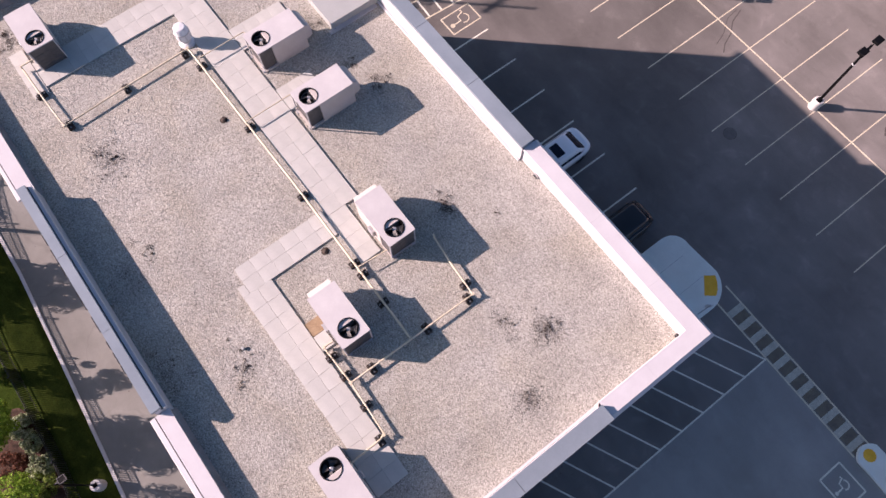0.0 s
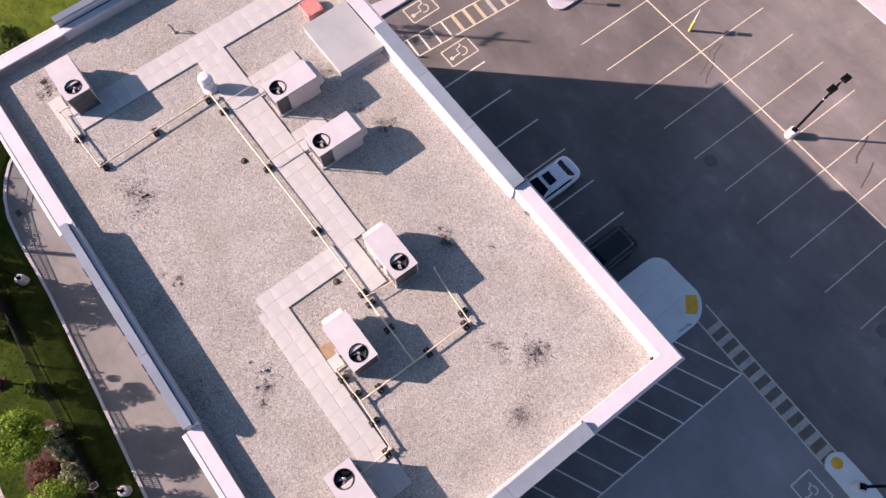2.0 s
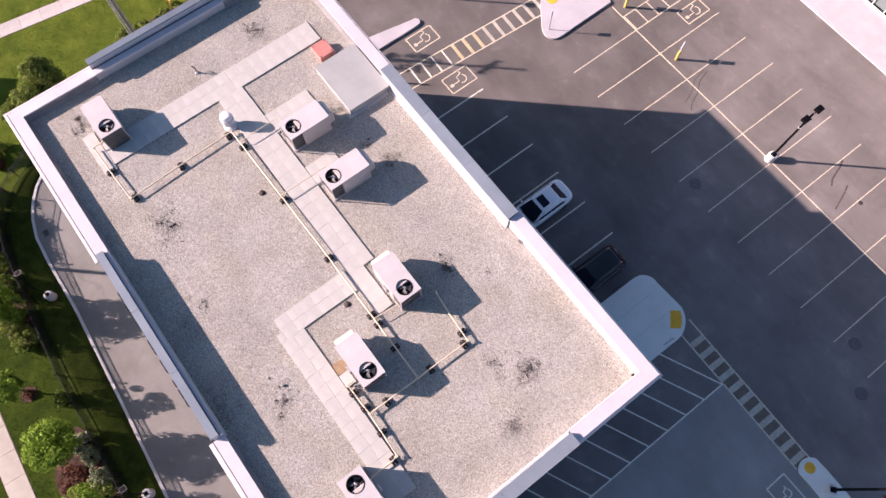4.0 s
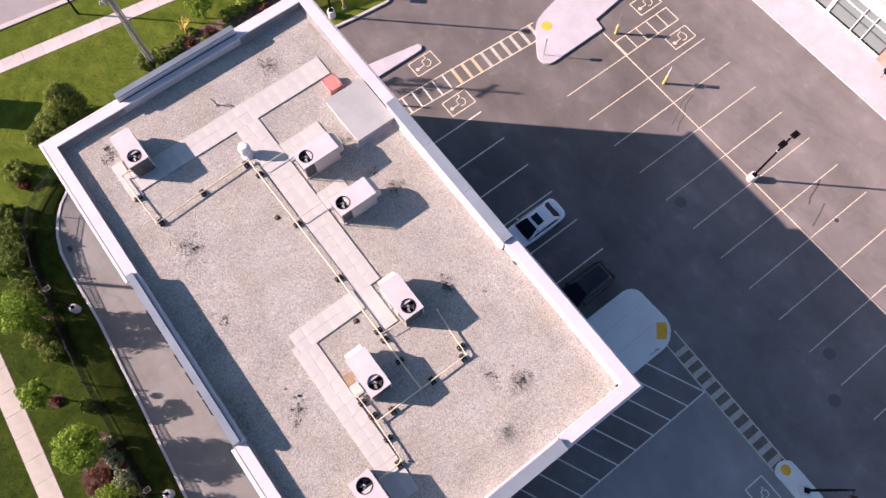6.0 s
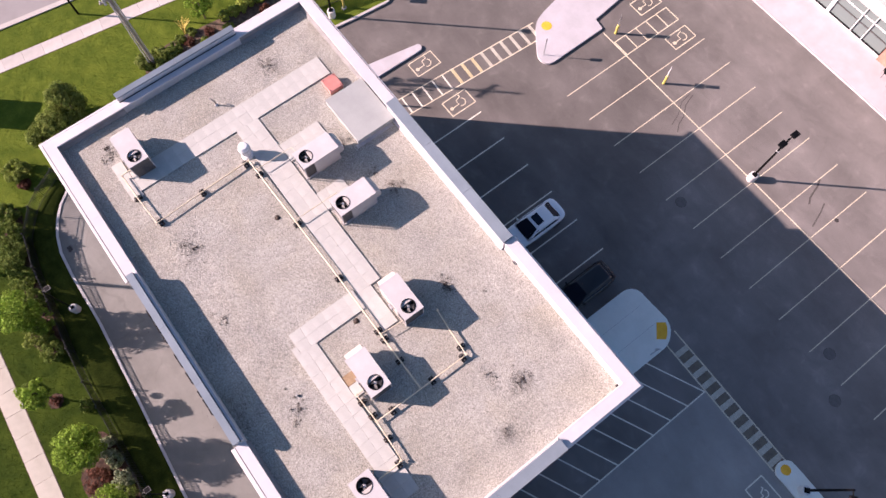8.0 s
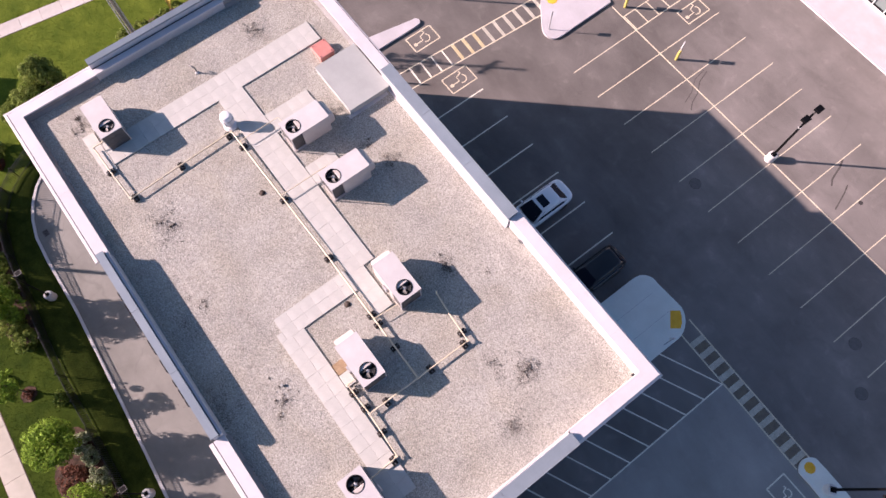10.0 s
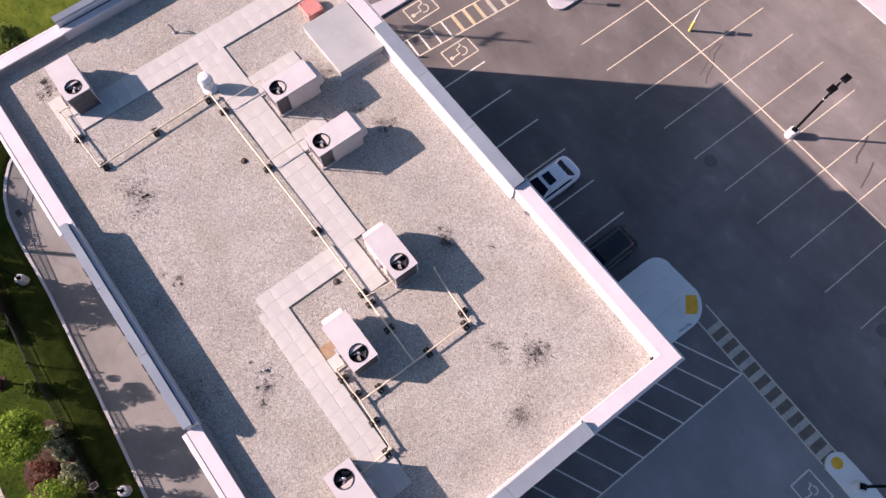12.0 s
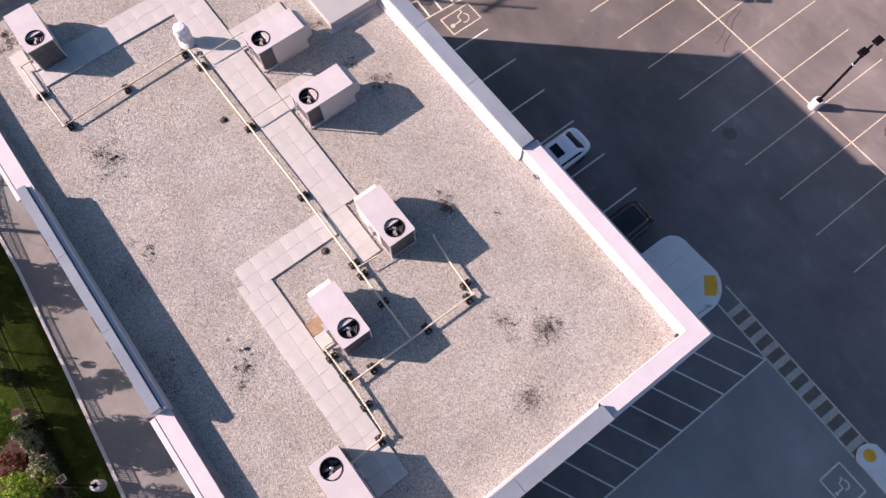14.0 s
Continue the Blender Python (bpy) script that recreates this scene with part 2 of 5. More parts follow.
STONE = surface("loose_stone", (0.345, 0.336, 0.294), (0.45, 0.439, 0.388), size=0.6, grain=30, rough=0.9, bump=0.0, speck=0.1, island=0.14)
STUCCO = surface("white_stucco", (0.52, 0.505, 0.52), (0.58, 0.565, 0.58), size=1.4, grain=70, rough=0.8, bump=0.2, speck=0.04)
FLASHING = surface("grey_flashing", (0.2, 0.238, 0.275), (0.25, 0.292, 0.333), size=2.2, grain=25, rough=0.5, bump=0.05, metal=0.15, speck=0.04, vary=0.05)
WALL = surface("wall_render", (0.075, 0.066, 0.06), (0.1, 0.088, 0.08), size=3, grain=60, rough=0.85, bump=0.2, speck=0.05)
MEMBRANE = surface("parapet_membrane", (0.42, 0.415, 0.42), (0.5, 0.495, 0.5), size=1.0, grain=18, rough=0.75, bump=0.2, speck=0.05)
ROOFING = surface("shaded_roofing", (0.2, 0.195, 0.192), (0.27, 0.262, 0.258), size=0.8, grain=20, rough=0.85, bump=0.2, speck=0.1)
CABINET = surface("painted_cabinet", (0.5, 0.48, 0.475), (0.56, 0.54, 0.53), size=0.8, grain=22, rough=0.5, bump=0.04, speck=0.03, vary=0.03)
PANEL = surface("beige_panel", (0.46, 0.42, 0.39), (0.52, 0.48, 0.45), size=0.5, grain=30, rough=0.55, bump=0.05, speck=0.04)
COIL = surface("dark_coil", (0.085, 0.083, 0.085), (0.12, 0.116, 0.116), size=0.2, grain=90, rough=0.6, bump=0.3, speck=0.2, metal=0.3)
BLADE = plain("grey_blade", (0.15, 0.15, 0.155), 0.5, 0.1)
FANGREY = plain("dark_fan_blade", (0.04, 0.038, 0.038), 0.55)
# Near-black: the shade inside fan wells, scuppers and drain slots, given as colour.
HOLESHADE = plain("hole_shade", (0.02, 0.02, 0.022), 0.8)
PIPE = surface("yellow_pipe", (0.58, 0.51, 0.36), (0.68, 0.61, 0.46), size=0.7, grain=30, rough=0.5, bump=0.0, speck=0.06)
RUBBER = surface("black_rubber", (0.03, 0.025, 0.022), (0.052, 0.043, 0.038), size=0.2, grain=60, rough=0.85, bump=0.2)
GALV = surface("galvanised", (0.42, 0.42, 0.43), (0.55, 0.55, 0.56), size=0.3, grain=30, rough=0.45, metal=0.7, bump=0.05, speck=0.08)
VENTWHITE = surface("vent_white", (0.66, 0.66, 0.67), (0.76, 0.76, 0.77), size=0.4, grain=20, rough=0.45, bump=0.05, speck=0.04)
SLABGREY = surface("grey_cover", (0.33, 0.342, 0.33), (0.39, 0.402, 0.388), size=1.3, grain=24, rough=0.6, bump=0.1, speck=0.05)
REDHATCH = surface("salmon_red", (0.48, 0.2, 0.17), (0.55, 0.25, 0.215), size=0.5, grain=20, rough=0.5, bump=0.05, speck=0.06)
PLYWOOD = surface("plywood", (0.24, 0.17, 0.1), (0.31, 0.23, 0.14), size=0.3, grain=25, rough=0.8, bump=0.15, speck=0.12)
MUCK = surface("dark_debris", (0.04, 0.032, 0.028), (0.085, 0.066, 0.052), size=0.3, grain=40, rough=0.95, bump=0.0, island=0.4)
PAINT = surface("line_paint", (0.56, 0.5, 0.36), (0.7, 0.64, 0.49), size=0.5, grain=25, rough=0.8, bump=0.1, speck=0.16)
YELLOWPAINT = surface("yellow_paint", (0.46, 0.39, 0.22), (0.6, 0.52, 0.32), size=0.4, grain=25, rough=0.8, bump=0.1, speck=0.2)
WHITEPAINT = surface("white_paint", (0.66, 0.63, 0.53), (0.8, 0.765, 0.65), size=0.5, grain=25, rough=0.8, bump=0.1, speck=0.18)
FADED = surface("faded_paint", (0.42, 0.4, 0.33), (0.55, 0.52, 0.43), size=0.6, grain=20, rough=0.85, bump=0.1, speck=0.25)
TACTILE = surface("tactile_yellow", (0.78, 0.41, 0.025), (0.86, 0.5, 0.045), size=0.4, grain=14, rough=0.7, bump=0.4, speck=0.08)
BOLLARD = surface("bollard_yellow", (0.56, 0.47, 0.1), (0.66, 0.57, 0.17), size=0.3, grain=20, rough=0.5, bump=0.05)
STRAW = surface("yellow_blade", (0.55, 0.43, 0.08), (0.7, 0.56, 0.14), size=0.3, grain=12, rough=0.7, bump=0.0, speck=0.1)
BLACKMETAL = surface("black_metal", (0.009, 0.009, 0.01), (0.016, 0.016, 0.018), size=0.4, grain=30, rough=0.6, bump=0.05, spec=0.2)
FENCEIRON = surface("painted_iron", (0.014, 0.014, 0.015), (0.024, 0.024, 0.026), size=0.4, grain=30, rough=0.32, bump=0.03, spec=0.6)
TAR = surface("tar", (0.035, 0.032, 0.031), (0.055, 0.05, 0.048), size=0.5, grain=20, rough=0.7, bump=0.1)
IRON = surface("worn_iron", (0.12, 0.112, 0.106), (0.155, 0.145, 0.137), size=0.25, grain=30, rough=0.8, bump=0.2, speck=0.2)
CRACK = surface("crack_filler", (0.075, 0.066, 0.06), (0.105, 0.095, 0.087), size=0.3, grain=20, rough=0.9, bump=0.1)
OLDWOOD = surface("weathered_wood", (0.31, 0.29, 0.26), (0.43, 0.405, 0.37), size=0.4, grain=14, rough=0.9, bump=0.3, speck=0.2)
CERAMIC = plain("grey_insulator", (0.55, 0.55, 0.54), 0.3)
GRASS = surface("grass", (0.07, 0.104, 0.012), (0.128, 0.165, 0.02), size=1.3, grain=18, rough=0.95, bump=0.6, speck=0.3, depth=0.02, spec=0.04)
TURF = surface("dark_turf", (0.026, 0.044, 0.006), (0.05, 0.073, 0.009), size=1.2, grain=18, rough=0.95, bump=0.6, speck=0.3, depth=0.02, spec=0.04)
TURFBLADES = surface("dark_turf_blade", (0.034, 0.057, 0.007), (0.064, 0.094, 0.012), size=0.9, grain=10, rough=0.8, bump=0.0, island=0.45, spec=0.04)
# Bank green set dark, taking in the shade of fence and shrubs.
BANK = surface("shaded_bank", (0.024, 0.037, 0.007), (0.052, 0.07, 0.012), size=0.9, grain=14, rough=0.95, bump=0.25, speck=0.3, depth=0.02, spec=0.02)
BLADES = surface("grass_blade", (0.096, 0.138, 0.013), (0.16, 0.208, 0.026), size=1.0, grain=10, rough=0.8, bump=0.0, island=0.45, spec=0.04)
MULCH = surface("mulch", (0.07, 0.05, 0.038), (0.19, 0.135, 0.098), size=0.3, grain=22, rough=0.95, bump=0.8, speck=0.4, depth=0.03)
SOIL = surface("garden_soil", (0.03, 0.018, 0.013), (0.1, 0.06, 0.044), size=0.3, grain=22, rough=0.95, bump=0.8, speck=0.4, depth=0.03)
BARK = surface("bark", (0.1, 0.075, 0.055), (0.17, 0.13, 0.1), size=0.2, grain=25, rough=0.9, bump=0.4)
LEAF = surface("fresh_leaf", (0.16, 0.255, 0.024), (0.28, 0.39, 0.055), size=0.5, grain=6, rough=0.6, bump=0.0, island=0.4, spec=0.08)
LEAFLIME = surface("lime_leaf", (0.27, 0.33, 0.05), (0.42, 0.47, 0.1), size=0.4, grain=6, rough=0.65, bump=0.0, island=0.3, spec=0.08)
LEAFDARK = surface("dull_leaf", (0.1, 0.148, 0.028), (0.2, 0.25, 0.056), size=0.5, grain=6, rough=0.65, bump=0.0, island=0.4, spec=0.08)
LEAFPALE = surface("pale_leaf", (0.13, 0.18, 0.034), (0.255, 0.3, 0.07), size=0.4, grain=6, rough=0.7, bump=0.0, island=0.4, spec=0.08)
LEAFWHITE = surface("blossom", (0.15, 0.2, 0.075), (0.52, 0.55, 0.38), size=0.3, grain=6, rough=0.7, bump=0.0, island=0.4, spec=0.08)
LEAFRED = surface("russet_leaf", (0.11, 0.05, 0.035), (0.18, 0.09, 0.06), size=0.4, grain=6, rough=0.7, bump=0.0, island=0.4, spec=0.08)
for m in (LEAF, LEAFLIME, LEAFDARK, LEAFPALE, LEAFWHITE, LEAFRED, BLADES, TURFBLADES):
    translucent(m)
GLASS = plain("dark_glass", (0.014, 0.018, 0.03), 0.2, spec=0.12)
STOREGLASS = plain("store_glass", (0.16, 0.19, 0.185), 0.08)
CARWHITE = plain("white_paintwork", (0.85, 0.86, 0.87), 0.25, 0.0, 0.6)
CARBLACK = plain("black_paintwork", (0.016, 0.017, 0.02), 0.3, 0.0, 0.4, 0.3)
LAMPBLACK = plain("black_lamp_paint", (0.004, 0.004, 0.005), 0.6, 0.0, 0.0, 0.1)
TYRE = plain("tyre_rubber", (0.02, 0.02, 0.02), 0.85)
RIM = plain("alloy_rim", (0.45, 0.45, 0.46), 0.3, 0.8)
LAMPRED = plain("red_lens", (0.09, 0.008, 0.008), 0.3)
LAMPCLEAR = plain("clear_lens", (0.6, 0.6, 0.6), 0.1)
WHITEFRAME = surface("white_frame", (0.72, 0.71, 0.7), (0.8, 0.79, 0.78), size=1.0, grain=20, rough=0.5, bump=0.03, speck=0.03)
ORANGE = surface("orange_panel", (0.36, 0.16, 0.115), (0.44, 0.25, 0.19), size=0.6, grain=20, rough=0.7, bump=0.15, speck=0.1)
SALMON = surface("tan_panel", (0.27, 0.225, 0.19), (0.33, 0.28, 0.24), size=1.0, grain=20, rough=0.8, bump=0.15, speck=0.06)
SIGNRED = plain("red_sign", (0.45, 0.06, 0.05), 0.5)
SIGNWHITE = plain("sign_white", (0.7, 0.7, 0.7), 0.5)

# ---- ground, lot, lawn ----
bm = fresh()
for x0, x1, y0, y1 in ((-2500, -36.0, -2500, 2500), (0.5, 2500, -2500, 2500), (-36.0, 0.5, -2500, -25.0), (-36.0, 0.5, -11.0, 2500)):
    bx(bm, x0, x1, y0, y1, -1.4, -0.06)   # open where the sunken lane and the building stand
bx(bm, -36.0, 0.5, -25.0, -11.0, -1.4, -0.9)
tagged(part("ground", bm, GRASS), "level mown grass that reaches the horizon", "ground", kind="structure")

LOT = [(-34.4, -12.0), (-34.4, -8.0), (-34.07, 4.2), (-33.72, 7.2), (-33.6, 8.7), (-34.0, 9.45), (-34.6, 9.7), (-36.5, 10.2), (-46.2, 12.0), (-42.0, 70.0), (90.0, 70.0),
       (90.0, -60.0), (6.0, -60.0), (6.0, -23.0), (-1.0, -22.9), (-1.0, -15.0), (-27.5, -15.0), (-27.5, -12.0)]
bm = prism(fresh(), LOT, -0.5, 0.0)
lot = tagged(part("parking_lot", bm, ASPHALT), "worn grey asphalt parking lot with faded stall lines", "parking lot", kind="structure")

bm = prism(fresh(), [(3.42, 7.2), (9.3, 7.16), (18.5, 7.0), (90.0, 7.0), (90.0, -60.0), (6.0, -60.0), (3.42, -24.0)], -0.1, 0.003)
tagged(part("drive_aisle", bm, PALEASPHALT), "paler asphalt of the drive aisle, with worn patches", "drive aisle", kind="structure")

LANE = -0.3                      # the service lane lies below the lawn
DRIVE_EDGE = [(6.0, -23.95), (-11.24, -22.6), (-17.6, -22.09), (-24.4, -21.62), (-28.5, -21.55), (-30.3, -21.42), (-31.6, -21.05), (-32.7, -20.5), (-33.6, -19.8), (-34.35, -18.9), (-34.8, -17.2)]
bm = prism(fresh(), [(-1.0, -23.4)] + DRIVE_EDGE[1:] + [(-35.0, -12.0), (-27.6, -12.0), (-27.6, -15.0), (-1.0, -15.0)], LANE - 0.5, LANE)
tagged(part("driveway", bm, DRIVE), "pale concrete service lane beside the building", "driveway", kind="structure")

CURB_REST = [(-34.5, -15.0), (-34.4, -8.0), (-34.07, 4.2), (-33.87, 5.7), (-33.72, 7.25), (-33.58, 8.7), (-33.92, 9.35), (-34.55, 9.6), (-36.5, 10.15), (-46.2, 12.0)]
bm = strip(fresh(), DRIVE_EDGE, 0.17, LANE - 0.3, LANE + 0.06)
tagged(part("lane_kerb", bm, WALKWAY), "raised concrete kerb along the service lane", "kerb", kind="structure")
bm = strip(fresh(), CURB_REST, 0.2, -0.1, 0.15)
tagged(part("lot_kerb", bm, CONCRETE), "rounded concrete kerb between lawn and lot", "kerb", kind="structure")

BANK_TOP = [(6.0, -25.9), (-12.5, -24.2), (-17.3, -24.05), (-22.6, -23.9), (-28.2, -23.25), (-30.2, -23.05), (-32.0, -22.65), (-33.7, -21.7), (-34.7, -20.5), (-35.4, -19.2), (-36.0, -17.2)]
SPLIT = 6                        # darker turf colour on the garden side, lighter lawn colour on the street side
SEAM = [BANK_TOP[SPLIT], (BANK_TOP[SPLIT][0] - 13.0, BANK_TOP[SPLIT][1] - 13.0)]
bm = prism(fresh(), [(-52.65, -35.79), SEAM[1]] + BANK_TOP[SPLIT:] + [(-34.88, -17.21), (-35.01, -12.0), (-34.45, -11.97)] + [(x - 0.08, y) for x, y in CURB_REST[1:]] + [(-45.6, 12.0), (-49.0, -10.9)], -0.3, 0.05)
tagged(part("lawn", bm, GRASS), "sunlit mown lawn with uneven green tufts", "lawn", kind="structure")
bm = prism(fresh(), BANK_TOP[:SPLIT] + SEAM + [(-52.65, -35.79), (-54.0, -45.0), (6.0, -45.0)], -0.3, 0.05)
tagged(part("garden_lawn", bm, TURF), "darker green garden lawn beside the fence", "lawn", kind="structure")

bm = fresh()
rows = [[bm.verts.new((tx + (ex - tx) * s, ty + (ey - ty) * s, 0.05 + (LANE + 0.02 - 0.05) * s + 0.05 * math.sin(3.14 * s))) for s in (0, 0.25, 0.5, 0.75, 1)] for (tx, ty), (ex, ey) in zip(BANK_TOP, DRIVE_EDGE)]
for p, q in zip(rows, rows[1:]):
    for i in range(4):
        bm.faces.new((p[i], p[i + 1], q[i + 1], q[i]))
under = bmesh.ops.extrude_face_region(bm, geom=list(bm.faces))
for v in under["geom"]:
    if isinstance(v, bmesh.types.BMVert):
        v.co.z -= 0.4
tagged(part("grass_bank", bm, BANK, smooth=True), "grass bank sloping to the lane, its green darkened for fence shade", "bank", kind="structure")

# street beyond the lawn, its kerb and the two footpaths laid in slabs
bm = prism(fresh(), [(-49.75, -15.9), (-45.6, 12.0), (-44.0, 24.0), (-70.0, 24.0), (-70.0, -60.0), (-56.4, -60.0)], -0.3, 0.0)
tagged(part("street", bm, ROAD), "pale worn street surface with sealed cracks", "street", kind="structure")
bm = strip(fresh(), [(-56.2, -60.0), (-49.65, -16.0), (-45.55, 12.0)], 0.42, -0.2, 0.14)
tagged(part("street_kerb", bm, PATHTAN), "pale concrete street kerb", "kerb", kind="structure")


def footpath(name, start, end, width, step, label, material=PATHTAN, z=0.075):
    a, b = Vector(start), Vector(end)
    d = (b - a).normalized()
    turn = math.degrees(math.atan2(d.y, d.x))
    path = thing(name, (a.x, a.y, 0), label, "footpath", kind="structure", turn=turn)
    mesh = finish(bx(fresh(), 0.006, step - 0.006, -width / 2, width / 2, -0.05, z, 0.01), "slab", material)
    for i in range(int((b - a).length / step)):
        piece("slab", mesh, path, (i * step, 0, random.uniform(-0.004, 0.004)))
    bed = fresh()
    bx(bed, 0, (b - a).length, -width / 2 - 0.04, width / 2 + 0.04, -0.1, z - 0.02)
    part("bed", bed, MULCH, path)
    return path


footpath("footpath_north", (-50.6, -45.5), (-41.9, 12.5), 1.15, 1.55, "light concrete footpath slabs beside the street")
footpath("footpath_west", (-46.0, -26.83), (-6.0, -29.77), 1.28, 1.6, "tan concrete footpath slabs across the lawn", SLABTAN)

# ---- painted lines, each lying on the asphalt ----
Z0, Z1 = -0.02, 0.006


def line(pts, width=0.068, material=PAINT, name="stall_line", label="faded pale yellow stall line on asphalt", z=Z1):
    return tagged(part(name, strip(fresh(), pts, width, Z0, z), material), label, "road marking", "painted lines of the lot")


STALL = [-15.99 + 2.715 * i for i in range(13)]
for i, x in enumerate(STALL):
    line([(x, 14.45), (x, 26.25)])
line([(-21.1, 20.38), (40.0, 20.46)], 0.09, PAINT, "spine_line", "long pale yellow line between facing stalls", z=Z1 + 0.004)
for x in (-21.37, -18.65, -15.93, -13.27, -10.56, -7.85):
    line([(x, 1.2), (x, 8.5)], 0.095, WHITEPAINT)
# hatched fire lane beside the south wall
line([(3.42, 7.2), (3.42, -24.0)], 0.085, WHITEPAINT, "edge_line", "pale edge line of the hatched no parking zone", z=Z1 + 0.004)
for i in range(17):
    y = 5.5 - 1.49 * i
    line([(-0.3, y - 0.1), (3.4, y + 1.66)], 0.09, WHITEPAINT, "hatch_line", "slanted pale hatch line of the no parking zone")


def crossing(name, a, b, width, bars, thick, first, material, label, lead=0.0, wash=None, fade=0):
    """Two edge lines from a to b with bars across."""
    a, b = Vector(a), Vector(b)
    d = (b - a).normalized()
    n = Vector((-d.y, d.x)) * width / 2
    ob = thing(name, (0, 0, 0), label, "road marking", "crosswalks of the lot")
    for s in (1, -1):
        part("edge_line", strip(fresh(), [tuple(a + n * s), tuple(b + n * s)], 0.09, Z0, Z1 + 0.002), PAINT, ob)
    gap = ((b - a).length - lead) / bars
    if wash:
        part("old_paint", strip(fresh(), [tuple(a + d * (lead + 0.3)), tuple(b)], width * 0.78, Z0, Z1 - 0.003), wash, ob, "worn brown paint between the bars")
    for i in range(bars):
        c = a + d * (lead + gap * (i + 0.5))
        part("bar", strip(fresh(), [tuple(c - n * 0.93), tuple(c + n * 0.93)], thick if i >= first else 0.12, Z0, Z1 + 0.005), (WHITEPAINT if i < first else material if not fade or i < fade else FADED), ob)
    return ob


WORN = surface("worn_brown_paint", (0.15, 0.125, 0.1), (0.2, 0.17, 0.125), size=0.4, grain=18, rough=0.9, bump=0.1, speck=0.25)
crossing("crosswalk", (-25.15, 4.0), (-24.4, 16.6), 1.5, 14, 0.25, 5, YELLOWPAINT, "ladder crosswalk with thin white and thick yellow bars", fade=8)
crossing("crosswalk", (-0.68, 7.86), (9.5, 7.65), 1.06, 11, 0.36, 0, FADED, "faded ladder crosswalk between two concrete islands", 0.9, WORN)
line([(-18.5, 14.45), (-18.5, 20.4)])
NE_GRID = thing("loading_aisle", (0, 0, 0), "pale hatched access aisle between accessible stalls", "road marking", "painted lines of the lot")
for x in (-19.92, -18.5):
    part("edge_line", strip(fresh(), [(x, 20.4), (x, 25.9)], 0.085, Z0, Z1 + 0.002), PAINT, NE_GRID)
for y in (20.5, 21.58, 22.66, 23.74, 24.82, 25.9):
    part("bar", strip(fresh(), [(-19.92, y), (-18.5, y)], 0.085, Z0, Z1 + 0.005), PAINT, NE_GRID)


def access_symbol(x0, x1, y0, y1, material=PAINT):
    ob = thing("accessible_symbol", ((x0 + x1) / 2, (y0 + y1) / 2, 0), "painted wheelchair symbol in a pale frame", "road marking", "accessible stall symbols")
    hx, hy = (x1 - x0) / 2, (y1 - y0) / 2
    frame_line = strip(fresh(), [(-hx, -hy), (hx, -hy)], 0.085, Z0, Z1 + 0.002)
    for p in ([(hx, -hy), (hx, hy)], [(hx, hy), (-hx, hy)], [(-hx, hy), (-hx, -hy)]):
        strip(frame_line, p, 0.085, Z0, Z1 + 0.003)
    part("border", frame_line, material, ob)
    s = 0.95 * hy

    def uv(pts):
        return [(-u * s, -v * s - 0.06) for u, v in pts]
    part("head", prism(fresh(), uv(arc(-0.12, 0.66, 0.15, 0, 330, 11)), Z0, Z1 + 0.003), material, ob)
    body = strip(fresh(), uv([(-0.12, 0.5), (-0.1, 0.02), (0.26, 0.0), (0.4, -0.44), (0.58, -0.38)]), 0.08, Z0, Z1 + 0.004)
    part("body", body, material, ob)
    part("wheel", strip(fresh(), uv(arc(-0.04, -0.24, 0.33, 140, 325, 14)), 0.075, Z0, Z1 + 0.005), material, ob)


access_symbol(-27.93, -26.6, 6.6, 8.7)
access_symbol(-23.65, -22.3, 6.6, 8.7)
access_symbol(-21.86, -20.52, 23.85, 26.0)
access_symbol(-17.8, -16.58, 23.8, 25.9)
access_symbol(9.2, 10.9, 4.95, 6.35, WHITEPAINT)

# sealed cracks, oil marks and round covers in the asphalt
for pts, w in (([(-12.9, 22.0), (-12.6, 21.0), (-12.0, 20.2), (-11.7, 19.4), (-11.3, 18.9)], 0.09), ([(-13.1, 21.9), (-12.95, 20.9), (-12.3, 19.9), (-12.0, 19.0)], 0.06),
               ([(-2.4, 24.4), (-2.1, 23.8), (-1.95, 23.2), (-1.8, 22.7), (-1.5, 22.3)], 0.16), ([(-0.9, 23.2), (-0.6, 22.5), (-0.35, 21.7), (-0.2, 21.2)], 0.12)):
    tagged(part("crack_seal", strip(fresh(), pts, w * 0.8, Z0, 0.003), CRACK), "dark tar line sealing a crack in the asphalt", "crack seal", "sealed cracks")
bm = prism(fresh(), arc(0.5, 22.9, 0.16, 0, 330, 9), Z0, 0.003)
tagged(part("oil_spot", bm, TAR), "small dark oil spot on the asphalt", "stain")
tagged(part("crack_seal", strip(fresh(), [(-55.5, -14.0), (-53.6, -12.4), (-51.4, -11.9), (-50.4, -11.2)], 0.08, Z0, 0.004), TAR), "dark tar line sealing a crack in the street", "crack seal", "sealed cracks")
for x, y in ((-7.1, 15.2), (6.6, 15.4), (8.86, 13.4)):
    cover = thing("manhole_cover", (x, y, 0), "round dark iron manhole cover flush with asphalt", "manhole cover", "manhole covers")
    part("ring", lathe(fresh(), [(0.4, -0.05), (0.4, 0.003), (0.375, 0.004), (0.375, -0.05)], 20, caps=False), CRACK, cover)
    part("lid", lathe(fresh(), [(0.37, -0.05), (0.37, 0.002), (0.1, 0.003)], 20), IRON, cover)


